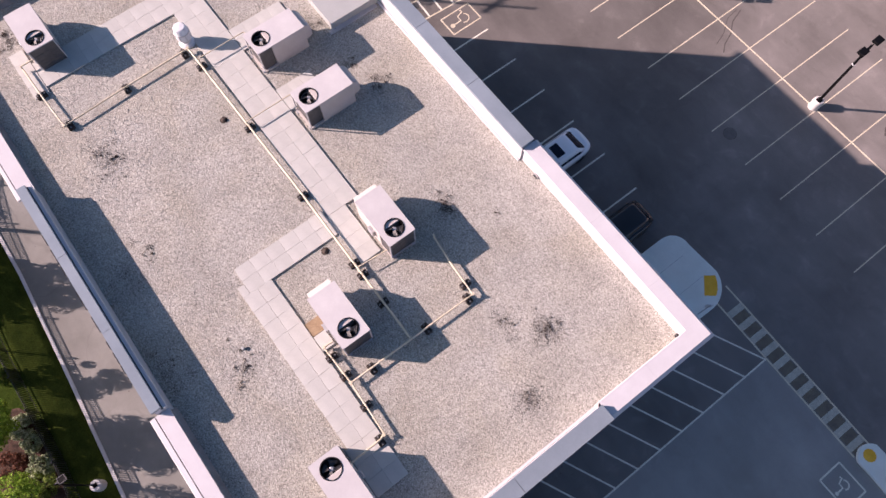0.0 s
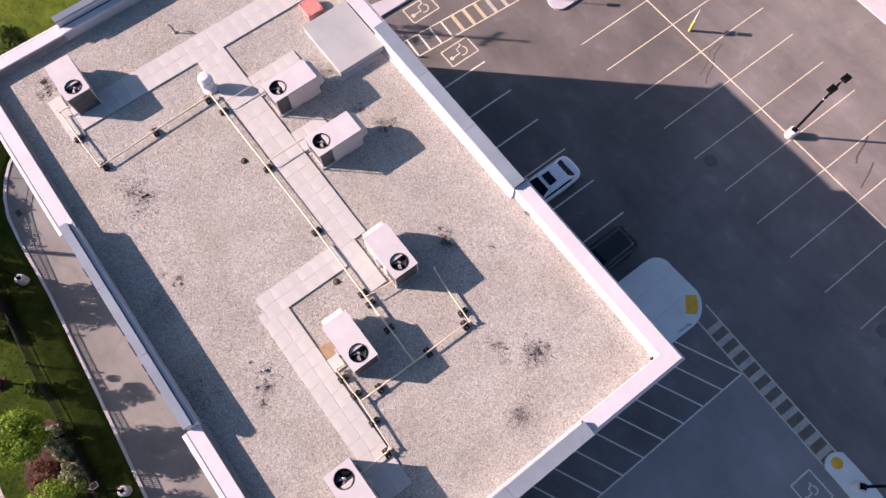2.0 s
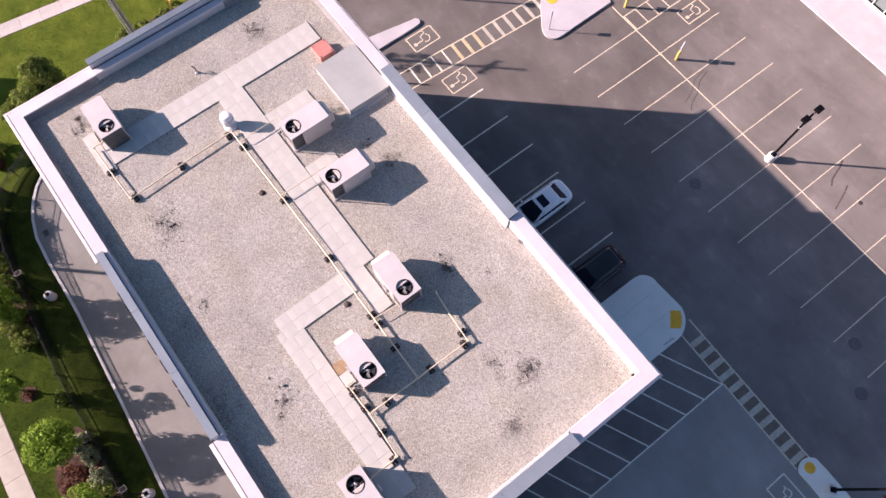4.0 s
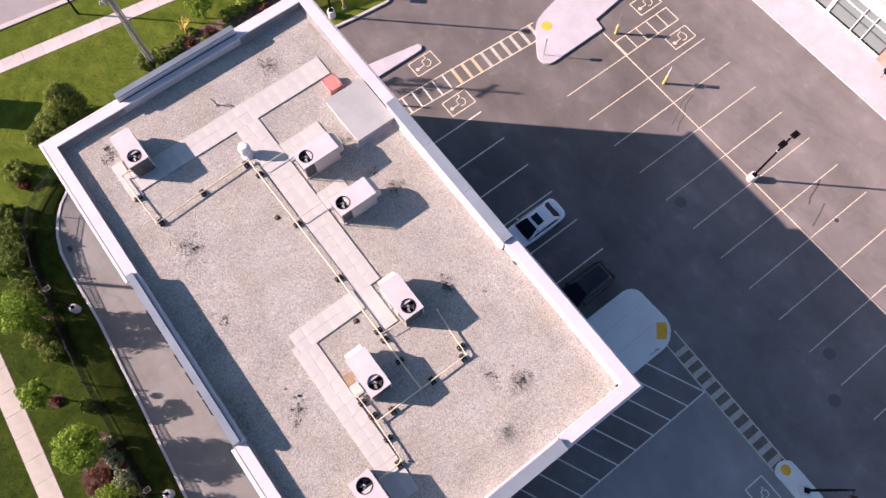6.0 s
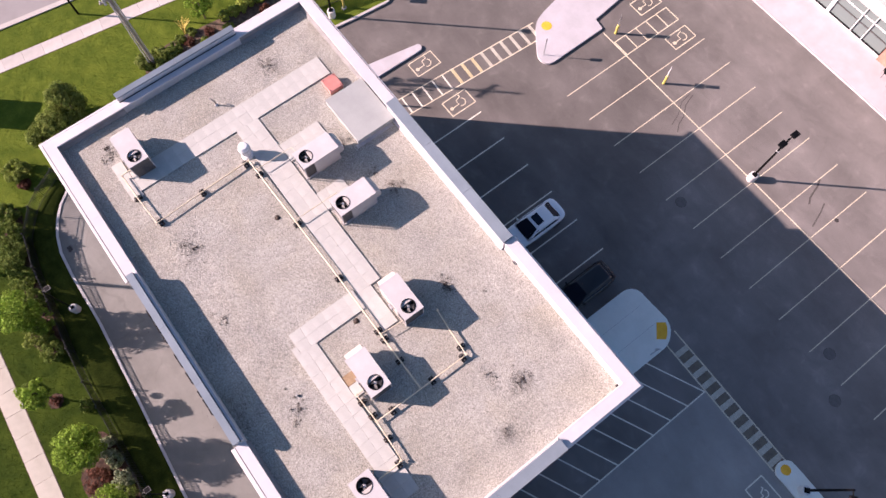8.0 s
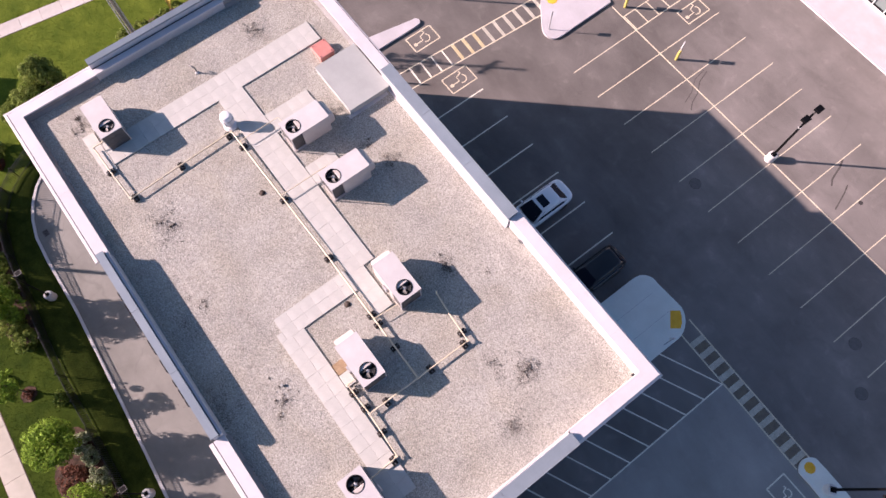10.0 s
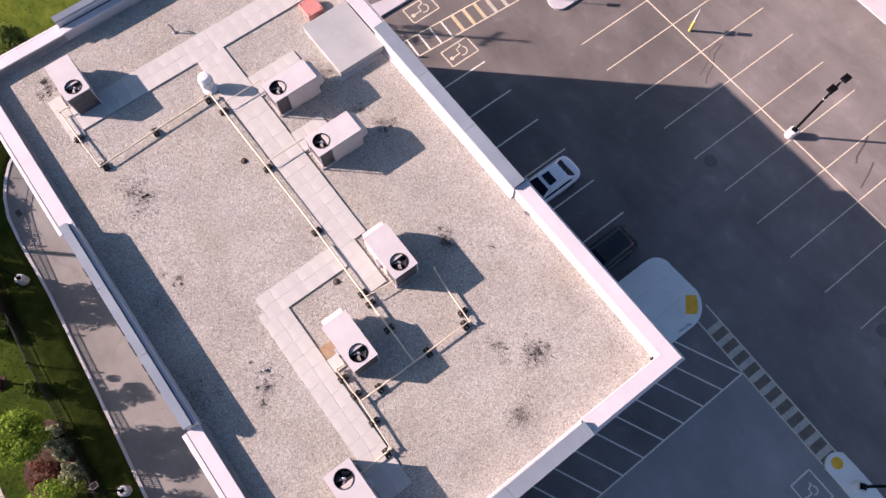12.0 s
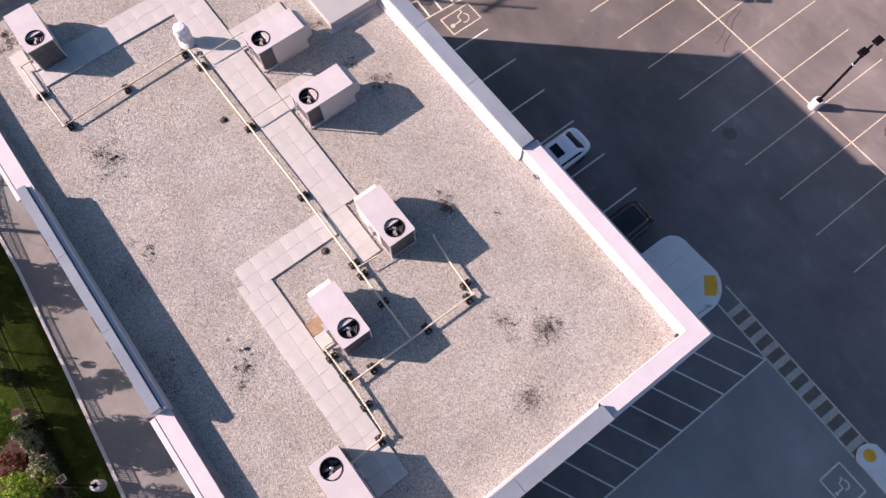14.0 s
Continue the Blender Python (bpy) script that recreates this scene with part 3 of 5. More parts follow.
# ---- concrete islands ----
def eased(pts, rounds=2):
    """Round the corners of an open line, its ends kept."""
    for _ in range(rounds):
        mid = [(a[0] * f + b[0] * (1 - f), a[1] * f + b[1] * (1 - f)) for a, b in zip(pts, pts[1:]) for f in (0.75, 0.25)]
        pts = [pts[0]] + mid[1:-1] + [pts[-1]]
    return pts


def island(outline, label, tactile=None, z=0.16, material=SIDEWALK):
    ob = thing("traffic_island", (0, 0, 0), label, "traffic island", "concrete islands")
    body = prism(fresh(), outline, -0.1, z)
    part("kerb_slab", body, material, ob)
    if tactile:
        part("tactile_pad", prism(fresh(), tactile, z - 0.03, z + 0.006), TACTILE, ob, "yellow tactile warning pad")
    return ob


isl_e = island([(-4.77, -0.2), (-4.72, 7.3)] + arc(-3.75, 7.45, 0.95, 170, 80, 7) + arc(-1.9, 6.82, 1.72, 78, 5, 8) + [(-0.2, 5.6), (-0.2, -0.2)],
               "bluish grey concrete island in the building's shade", [(-1.79, 7.78), (-1.42, 8.27), (-1.1, 8.1), (-0.78, 7.82), (-0.58, 7.5), (-0.96, 7.01)], material=SHADEISLAND)
for x in (-3.3, -1.8):
    part("joint", strip(fresh(), [(x, 0.4), (x, 7.7)], 0.014, 0.1, 0.162), CONCRETE, isl_e)
island(arc(10.1, 7.72, 0.78, 240, 120, 8) + [(10.6, 8.42), (13.0, 8.36), (18.5, 8.1), (18.5, 6.7), (13.0, 6.95), (10.6, 7.05)], "narrow pale concrete island with a rounded nose",
       arc(9.85, 7.72, 0.33, 0, 330, 11), material=SHADEISLAND)
island([(-30.0, 2.6), (-29.72, 4.0), (-28.97, 7.95)] + arc(-28.66, 8.05, 0.31, 160, 20, 5) + [(-28.34, 7.6), (-28.36, 4.0), (-28.2, 2.6)], "slim tapering concrete island beside the crosswalk")
island([(-27.6, 31.0), (-24.0, 31.0), (-22.85, 25.0), (-22.35, 20.65), (-21.4, 20.5)] + eased([(-21.37, 17.0), (-21.33, 15.3), (-21.6, 14.95), (-22.05, 14.78), (-22.6, 14.9), (-23.5, 15.6), (-24.6, 16.4), (-25.2, 17.2), (-25.6, 19.0)]) + [(-26.0, 21.0)],
       "broad sunlit concrete island with a rounded nose", arc(-24.2, 17.2, 0.42, 0, 330, 11))

# sidewalk in front of the shops
bm = fresh()
bx(bm, -60, 70, 32.0, 60, -0.2, 0.1)
kerb = bx(fresh(), -60, 70, 31.82, 31.998, -0.2, 0.09, 0.03)
tagged(part("shop_kerb", kerb, SIDEWALK), "concrete kerb of the shop sidewalk", "kerb", kind="structure")
tagged(part("shop_sidewalk", bm, SIDEWALK), "bright sunlit concrete sidewalk before the shops", "sidewalk", kind="structure")

# ---- the building ----
X0, X1, Y0, Y1 = -28.55, 0.05, -16.42, 0.28   # outer faces of the corner blocks
RAISED_TOP = ZR + 1.03
house = thing("flat_roof_building", (0, 0, 0), "flat-roofed commercial building with gravel roof and pale parapets", "building")
bm = fresh()
bx(bm, X0 + 0.38, X1 - 0.38, Y0 + 0.38, Y1 - 0.38, -1.4, ZR - 1.62)
bx(bm, X0 + 0.42, X1 - 0.42, Y0 + 0.42, Y1 - 0.42, ZR - 1.7, ZR - 0.06)
part("wall", bm, WALL, house)
bm = fresh()
bx(bm, X0 + 0.45, X1 - 0.45, Y0 + 0.45, Y1 - 0.45, ZR - 0.055, ZR)
tagged(part("roof_gravel", bm, GRAVEL), "flat roof covered with pale pinkish gravel", "roof", kind="structure")


def corner_block(sx, sy, len_x, len_y, top=0.5, joint_at=0.0, lining=None):
    """An L of low parapet at one corner: a broad white coping, bevelled outside or parted by a dark joint from a narrow ledge."""
    cx = X0 if sx < 0 else X1
    cy = Y0 if sy < 0 else Y1
    ob = thing("corner_parapet", (cx, cy, ZR), "low white stucco corner parapet with broad coping", "parapet", "corner parapets")

    def sweep(profile):
        """Lead a closed profile of (inwards, height) round the corner."""
        bm = fresh()
        rows = [[bm.verts.new(p) for p in ((-sx * len_x, -sy * o, z), (-sx * o, -sy * o, z), (-sx * o, -sy * len_y, z))] for o, z in profile]
        for a, b in zip(rows, rows[1:] + rows[:1]):
            for k in (0, 1):
                bm.faces.new((a[k], a[k + 1], b[k + 1], b[k]))
        caps = [bm.faces.new([r[0] for r in rows]), bm.faces.new([r[2] for r in rows][::-1])]
        bmesh.ops.triangulate(bm, faces=caps)
        return bm
    part("fascia", sweep([(0.32, -1.6), (0.32, -0.705), (0.55, -0.705), (0.55, -1.6)]), STUCCO, ob)
    if joint_at:
        part("ledge", sweep([(0.0, top - 0.16), (0.0, top - 0.07), (0.03, top - 0.03), (joint_at - 0.02, top - 0.02), (joint_at - 0.02, top - 0.16)]), STUCCO, ob)
        part("groove", sweep([(joint_at - 0.018, top - 0.16), (joint_at - 0.018, top - 0.05), (joint_at + 0.018, top - 0.05), (joint_at + 0.018, top - 0.16)]), TAR, ob, "dark joint behind the ledge")
        part("coping", sweep([(joint_at + 0.02, top - 0.08), (joint_at + 0.02, top), (0.74, top), (0.74, top - 0.08)]), STUCCO, ob)
        part("upstand", sweep([(0.32, -0.7), (0.32, top - 0.081), (0.7, top - 0.081), (0.7, -0.7)]), ROOFING, ob, "roofing membrane turned up the parapet, greyed for shade")
    else:
        part("coping", sweep([(0.0, -0.75), (0.0, top - 0.14), (0.13, top), (0.72, top), (0.74, top - 0.02), (0.74, top - 0.07), (0.3, top - 0.07), (0.3, -0.75)]), STUCCO, ob)
        part("upstand", sweep([(0.302, -0.75), (0.302, top - 0.072), (0.7, top - 0.072), (0.7, -0.75)]), lining or ROOFING, ob, "roofing membrane turned up the parapet")
    if not lining:
        part("cant_strip", sweep([(0.702, -0.05), (0.702, 0.16), (0.84, 0.012), (0.84, -0.05)]), lining or ROOFING, ob, "sloped membrane strip at the parapet foot")
    for d in (2.6, 5.6):
        for along_x in (True, False):
            if d < (len_x if along_x else len_y) - 0.3:
                w, o = 0.005, joint_at + 0.03 if joint_at else 0.14
                q = [(-sx * (d + i * w), -sy * j) if along_x else (-sx * j, -sy * (d + i * w)) for i, j in ((-1, o), (1, o), (1, 0.72), (-1, 0.72))]
                part("joint", prism(fresh(), q, top - 0.06, top + 0.002), MEMBRANE, ob)
    return ob


# White lining for the sunlit upstand; the grey ones have shade in their colour.
corner_block(-1, 1, 9.35, 4.75, 0.55, 0.1)
corner_block(1, 1, 9.35, 4.65, 0.82, lining=STUCCO)
corner_block(-1, -1, 9.55, 4.65, 0.44, 0.16)
corner_block(1, -1, 9.15, 4.65, 0.5, 0.21)


def raised_parapet(a, b, out, depth, back, label, gap, fall=0.13, ribbed=False, shelf=0.46, gutter=0.3):
    """The taller stretch between two corner blocks. a, b: ends along the wall's outer line; out: unit vector outwards."""
    a, b, out = Vector(a), Vector(b), Vector(out)
    d = (b - a).normalized()
    n = (b - a).length
    ob = thing("raised_parapet", (a.x, a.y, ZR), label, "parapet", "raised parapets")

    def quad(s0, s1, t0, t1):
        # s along the wall, t inwards
        return [tuple(d * s - out * t) for s, t in ((s0, t0), (s1, t0), (s1, t1), (s0, t1))]
    top = RAISED_TOP - ZR
    part("panel", prism(fresh(), quad(0.02, n - 0.02, 0.04, depth - 0.06), -1.6, top - 0.15), STUCCO, ob)
    if ribbed:                        # upright metal sheeting on the roof side
        bm = prism(fresh(), quad(0.0, n, depth - 0.055, depth - 0.02), -0.1, top - 0.15)
        for i in range(int(n / 0.12)):
            prism(bm, quad(0.12 * i + 0.03, 0.12 * i + 0.09, depth - 0.021, depth - 0.012), -0.05, top - 0.155)
        part("ribbed_sheet", bm, STUCCO, ob, "upright white ribbed metal sheeting")
        part("foot_flashing", prism(fresh(), quad(0.0, n, depth - 0.002, depth + 0.08), -0.05, 0.06), STUCCO, ob)
    else:
        part("upstand", prism(fresh(), quad(0.0, n, depth - 0.06, depth + back - 0.05), -0.1, shelf - 0.12), MEMBRANE, ob)
        part("low_coping", prism(fresh(), quad(0.0, n, depth + gutter * back, depth + back), shelf - 0.12, shelf), STUCCO, ob)
        # Black strip in the gap, standing for shade on the cap's inner side.
        part("gutter", prism(fresh(), quad(0.0, n, depth - 0.05, depth + gutter * back - 0.01), shelf - 0.12, shelf - 0.04), gap, ob, "black strip standing for the shade behind the cap")
    count = max(2, round(n / 3.3))
    for i in range(count):
        s0, s1 = n * i / count, n * (i + 1) / count
        bm = prism(fresh(), quad(s0 + 0.006, s1 - 0.006, 0.0, depth), top - 0.15, top)
        for v in bm.verts:            # the cap falls towards the roof
            if v.co.z > top - 0.01:
                v.co.z -= fall * -v.co.xy.dot(out) / depth
        part("cap", bm, FLASHING, ob, "grey metal cap flashing")
    return ob


raised_parapet((-19.2, 0.06), (-9.3, 0.06), (0, 1), 0.58, 0.16, "raised parapet on the lot side with grey metal cap", MEMBRANE, 0.02, True)
raised_parapet((-9.1, -16.12), (-19.0, -16.12), (0, -1), 0.34, 0.15, "raised parapet on the lane side with grey metal cap", RUBBER, 0.016, shelf=0.88, gutter=0.2)
raised_parapet((-28.4, -11.77), (-28.4, -4.47), (-1, 0), 0.3, 0.38, "raised parapet on the street side with grey metal cap", RUBBER, 0.06, False, 0.56, 0.1)
raised_parapet((0.03, -4.37), (0.03, -11.77), (1, 0), 0.58, 0.12, "raised parapet on the south side with grey metal cap", MEMBRANE, 0.02, True)

# dark sign letters on the lane front, seen only as their upper edges
sign = thing("facade_sign", (-17.1, -16.1, ZR), "row of dark sign shapes on the lane front", "sign")
for s0, s1 in ((0.0, 0.42), (0.68, 1.0), (1.05, 1.32), (1.5, 1.68), (1.72, 1.95), (2.68, 3.0), (3.04, 3.4), (3.74, 4.0), (4.04, 4.38), (4.82, 5.14), (5.3, 5.52), (5.56, 5.76), (5.84, 6.16)):
    part("letter_bar", bx(fresh(), s0, s1, -0.17, 0.05, 0.1, 0.6), BLACKMETAL, sign)


# ---- roof equipment ----
def rooftop_unit(length, width, height, label, slit):
    """A packaged air conditioner, fan at its +x end, on two low rails."""
    ob = thing("rooftop_unit", (0, 0, 0), label, "air conditioner", "rooftop units")
    hl, hw, z0 = length / 2, width / 2, 0.0
    for y in (-hw + 0.12, hw - 0.12):
        part("base_rail", bx(fresh(), -hl - 0.05, hl + 0.05, y - 0.06, y + 0.06, -0.02, 0.05), GALV, ob)
    inset = 0.08 if slit else 0.025   # open corners let a thread of sunlight through
    coil = 0.62                       # length of the coil bay at the fan end
    part("cabinet", bx(fresh(), -hl, hl - coil, -hw, hw, z0, height - 0.04, 0.012), PANEL, ob, "beige panelled cabinet body")
    part("coil", bx(fresh(), hl - coil + 0.004, hl - inset, -hw + inset, hw - inset, z0, height - 0.33), COIL, ob, "dark condenser coil")
    bm = fresh()                      # shroud round the fan well
    bx(bm, hl - inset - 0.02, hl - inset, -hw + inset, hw - inset, height - 0.33, height - 0.045)
    for y in (-hw + inset, hw - inset - 0.02):
        bx(bm, hl - coil + 0.004, hl - inset - 0.02, y, y + 0.02, height - 0.33, height - 0.045)
    part("shroud", bm, COIL, ob)
    for y in (-hw + 0.02, hw - 0.02):
        part("corner_post", bx(fresh(), hl - 0.04, hl, y - 0.02, y + 0.02, z0, height - 0.04), CABINET, ob, "off-white corner post")
    part("base_pan", bx(fresh(), hl - coil + 0.004, hl, -hw, hw, z0 - 0.01, 0.07), PANEL, ob)
    for k in range(5):                # fin banks on the end of the coil
        z = z0 + 0.1 + k * (height - 0.5) / 5
        part("fin_bank", bx(fresh(), hl - inset, hl - inset + 0.01, -hw + 0.1, hw - 0.1, z, z + 0.13), COIL, ob)
    # off-white top with a round fan opening
    r, q, cx = 0.345, 0.42, hl - 0.47
    bm = fresh()
    zt, zb = height, height - 0.045
    for x0, x1, y0, y1 in ((-hl - 0.015, cx - q, -hw - 0.015, hw + 0.015), (cx + q, hl + 0.015, -hw - 0.015, hw + 0.015), (cx - q, cx + q, -hw - 0.015, -q), (cx - q, cx + q, q, hw + 0.015)):
        bx(bm, x0, x1, y0, y1, zb, zt)
    n = 32
    ring = [bm.verts.new((cx + r * math.cos(6.28318 * k / n), r * math.sin(6.28318 * k / n), zt)) for k in range(n)]
    low = [bm.verts.new((cx + r * math.cos(6.28318 * k / n), r * math.sin(6.28318 * k / n), zt - 0.28)) for k in range(n)]
    edge = []
    for k in range(n):
        c, t = math.cos(6.28318 * k / n), math.sin(6.28318 * k / n)
        f = q / max(abs(c), abs(t))
        edge.append(bm.verts.new((cx + f * c, f * t, zt)))
    for k in range(n):
        j = (k + 1) % n
        bm.faces.new((ring[k], ring[j], edge[j], edge[k]))
        bm.faces.new((low[k], low[j], ring[j], ring[k]))
    part("top_panel", bm, CABINET, ob, "off-white sheet metal top panel")
    part("hole_shade", lathe(fresh(), [(r - 0.003, -0.02), (r - 0.003, 0.0)], 32, (cx, 0, height - 0.27)), HOLESHADE, ob, "near-black disc standing for the shade in the fan well")
    part("fan_collar", lathe(fresh(), [(r + 0.018, 0.001), (r + 0.018, 0.015), (r - 0.012, 0.018), (r - 0.012, -0.2), (r - 0.004, -0.2), (r - 0.004, 0.001)], 32, (cx, 0, height), False), BLACKMETAL, ob, "black fan collar")
    for k in range(4):
        bm = fresh()
        a0 = 1.5708 * k + 0.5
        pts = []
        for rr, da in ((0.07, -0.1), (0.2, -0.22), (0.315, -0.16), (0.315, 0.86), (0.19, 0.84), (0.07, 0.95)):
            pts.append(bm.verts.new((cx + rr * math.cos(a0 + da), rr * math.sin(a0 + da), height - 0.12 + 0.09 * da)))
        under = [bm.verts.new((v.co.x, v.co.y, v.co.z - 0.008)) for v in pts]
        bm.faces.new(pts)
        bm.faces.new(under[::-1])
        for i in range(6):
            bm.faces.new((pts[i], pts[(i + 1) % 6], under[(i + 1) % 6], under[i]))
        part("fan_blade", bm, FANGREY, ob, "dark grey fan blade")
    part("fan_hub", lathe(fresh(), [(0.085, -0.22), (0.085, -0.1), (0.05, -0.085)], 16, (cx, 0, height)), GALV, ob, "bare metal fan hub")
    # rain hood at the far end, tapered towards its mouth
    bm = fresh()
    deep, wide, mouth = 0.32, 0.42 * width, 0.41 * width
    v = [bm.verts.new(p) for p in ((-hl, -wide, 0.95 * height), (-hl, wide, 0.95 * height), (-hl - 0.6 * deep, wide, 0.86 * height), (-hl - deep, mouth, 0.7 * height), (-hl - deep, -mouth, 0.7 * height), (-hl - 0.6 * deep, -wide, 0.86 * height),
                                   (-hl, -wide, 0.3 * height), (-hl, wide, 0.3 * height), (-hl - 0.6 * deep, wide, 0.32 * height), (-hl - deep, mouth, 0.36 * height), (-hl - deep, -mouth, 0.36 * height), (-hl - 0.6 * deep, -wide, 0.32 * height))]
    for f in ((0, 1, 2, 5), (5, 2, 3, 4), (0, 5, 11, 6), (5, 4, 10, 11), (4, 3, 9, 10), (3, 2, 8, 9), (2, 1, 7, 8), (6, 11, 8, 7), (11, 10, 9, 8), (0, 6, 7, 1)):
        bm.faces.new([v[i] for i in f])
    part("rain_hood", bm, PANEL, ob, "sloping beige rain hood")
    part("service_box", bx(fresh(), -hl * 0.2, -hl * 0.2 + 0.3, -hw - 0.12, -hw, 0.35, 0.75, 0.01), GALV, ob, "grey service box")
    return ob


UNIT_H = 1.27
unit = rooftop_unit(2.1, 1.08, UNIT_H, "off-white rooftop air conditioner with round top fan on gravel", False)
unit.matrix_basis = pose(-10.07, -6.17, ZR)
for x, y, a in ((-8.1, -9.48, 0), (-24.88, -12.62, 0), (-3.6, -12.43, 180)):
    copy_thing(unit, pose(x, y, ZR, 0, 0, a))
pair = rooftop_unit(2.1, 1.08, UNIT_H, "off-white rooftop air conditioner beside concrete pavers", True)
pair.matrix_basis = pose(-18.98, -5.1, ZR, 0, 0, -90)
copy_thing(pair, pose(-15.72, -5.05, ZR, 0, 0, -90))

# white capped exhaust stack
vent = thing("exhaust_stack", (-21.62, -7.9, ZR), "white round exhaust stack with a domed cap", "vent")
part("flashing", lathe(fresh(), [(0.34, -0.01), (0.34, 0.03), (0.24, 0.16), (0.22, 0.16)], 24), VENTWHITE, vent, smooth=True)
part("pipe", lathe(fresh(), [(0.2, 0.1), (0.2, 0.5)], 24), VENTWHITE, vent)
part("cap", lathe(fresh(), [(0.2, 0.36), (0.3, 0.38), (0.31, 0.42), (0.3, 0.72), (0.27, 0.84), (0.25, 0.96), (0.21, 1.0), (0.02, 1.02)], 20), VENTWHITE, vent, "tapered drum-shaped white cap")
part("hood_ring", lathe(fresh(), [(0.3, 0.7), (0.318, 0.71), (0.318, 0.74), (0.29, 0.75)], 20), GALV, vent)
for k in range(8):
    part("rib", bx(fresh(), 0.295, 0.312, -0.01, 0.01, 0.42, 0.7), GALV, vent).matrix_basis = pose(0, 0, 0, 0, 0, 45 * k)
part("band", lathe(fresh(), [(0.2, 0.22), (0.212, 0.23), (0.212, 0.27), (0.2, 0.28)], 24), GALV, vent)

# large low cover beside the parapet and the red hatch
cover = thing("roof_housing", (-20.08, -1.72, ZR), "large low grey metal roof housing beside the parapet", "roof housing")
part("body", bx(fresh(), -1.53, 1.53, -1.13, 1.2, -0.02, 0.36, 0.015), SLABGREY, cover)
part("lid", bx(fresh(), -1.56, 1.56, -1.16, 1.22, 0.36, 0.41, 0.012), SLABGREY, cover)
part("base_flange", bx(fresh(), 1.5, 1.72, -1.3, 1.0, -0.02, 0.03, 0.008), MEMBRANE, cover, "pale membrane flange at the foot")
hatch = thing("roof_hatch", (-22.37, -1.93, ZR), "faded salmon red metal roof hatch", "roof hatch")
part("curb", bx(fresh(), -0.42, 0.42, -0.39, 0.39, -0.02, 0.26, 0.01), REDHATCH, hatch)
part("lid", bx(fresh(), -0.47, 0.47, -0.43, 0.43, 0.26, 0.36, 0.025), REDHATCH, hatch)
for x in (-0.37, 0.37):
    for y in (-0.33, 0.33):
        part("bolt", lathe(fresh(), [(0.03, 0.35), (0.03, 0.375), (0.015, 0.38)], 8, (x, y, 0)), RUBBER, hatch)
part("hinge", bx(fresh(), -0.5, -0.46, -0.2, -0.08, 0.2, 0.3), GALV, hatch)
part("hinge", bx(fresh(), -0.5, -0.46, 0.1, 0.22, 0.2, 0.3), GALV, hatch)

# gas piping on block supports
PZ = ZR + 0.215
gas = thing("gas_pipe", (0, 0, 0), "pale yellow gas pipe run on rubber blocks over gravel", "pipe")


def spread(x, y):
    return -1.9 + (x + 1.9) * 1.0048, -9.95 + (y + 9.95) * 1.0048


def run(name, pts, r=0.036, material=PIPE):
    return part(name, tube(fresh(), [(spread(x, y) + (z,)) for x, y, z in pts], r, 8), material, gas)


run("main_run", [(-21.08, -8.06, PZ), (-13.5, -7.93, PZ), (-6.25, -7.95, PZ)], 0.042)
run("branch", [(-21.08, -8.06, PZ), (-21.0, -10.8, PZ), (-20.88, -13.62, PZ), (-22.7, -13.72, PZ), (-24.2, -13.76, PZ), (-24.25, -13.76, PZ + 0.1), (-24.25, -13.1, PZ + 0.12)])
run("branch", [(-6.17, -10.44, PZ), (-6.15, -7.9, PZ), (-6.13, -5.28, PZ), (-7.4, -5.2, PZ), (-8.62, -5.08, PZ), (-8.66, -5.07, PZ + 0.06), (-8.7, -5.07, PZ + 0.2)])
run("branch", [(-7.72, -10.15, PZ), (-7.72, -10.5, PZ), (-6.2, -10.44, PZ), (-4.18, -10.52, PZ), (-4.08, -10.7, PZ), (-4.05, -11.95, PZ)])
for x, y1 in ((-20.3, -5.9), (-16.72, -5.5)):
    run("drop", [(x, -8.0, PZ), (x, -8.0, PZ + 0.14), (x, -7.6, PZ + 0.14), (x, y1, PZ + 0.14), (x + 0.3, y1 + 0.05, PZ + 0.14), (x + 0.55, y1 + 0.05, PZ + 0.14)], 0.022)
run("drop", [(-9.35, -7.92, PZ), (-9.35, -7.92, PZ + 0.12), (-9.3, -7.3, PZ + 0.12), (-9.25, -6.72, PZ + 0.12)], 0.022)
for p in ((-21.08, -8.06), (-20.88, -13.62), (-6.13, -5.28), (-6.17, -10.44), (-6.18, -7.95), (-4.12, -10.55), (-7.72, -10.5)):
    part("elbow", lathe(fresh(), [(0.055, -0.06), (0.065, -0.03), (0.065, 0.03), (0.055, 0.06)], 10, (*spread(*p), PZ)), PIPE, gas)


def pipe_support(x, y, along_x):
    ob = thing("pipe_support", (*spread(x, y), ZR), "black rubber block with steel strut under the pipe", "pipe support", "pipe supports", turn=0 if along_x else 90)
    part("block", bx(fresh(), -0.12, 0.12, -0.2, 0.2, -0.02, 0.13, 0.02), RUBBER, ob)
    part("strut", bx(fresh(), -0.024, 0.024, -0.17, 0.17, 0.13, 0.165), BLADE, ob)
    for yy in (-0.08, 0.08):
        part("bolt", tube(fresh(), [(0, yy, 0.15), (0, yy, 0.33)], 0.013, 6), BLACKMETAL, ob)
    part("roller", bx(fresh(), -0.028, 0.028, -0.1, 0.1, 0.168, 0.2), BLACKMETAL, ob)


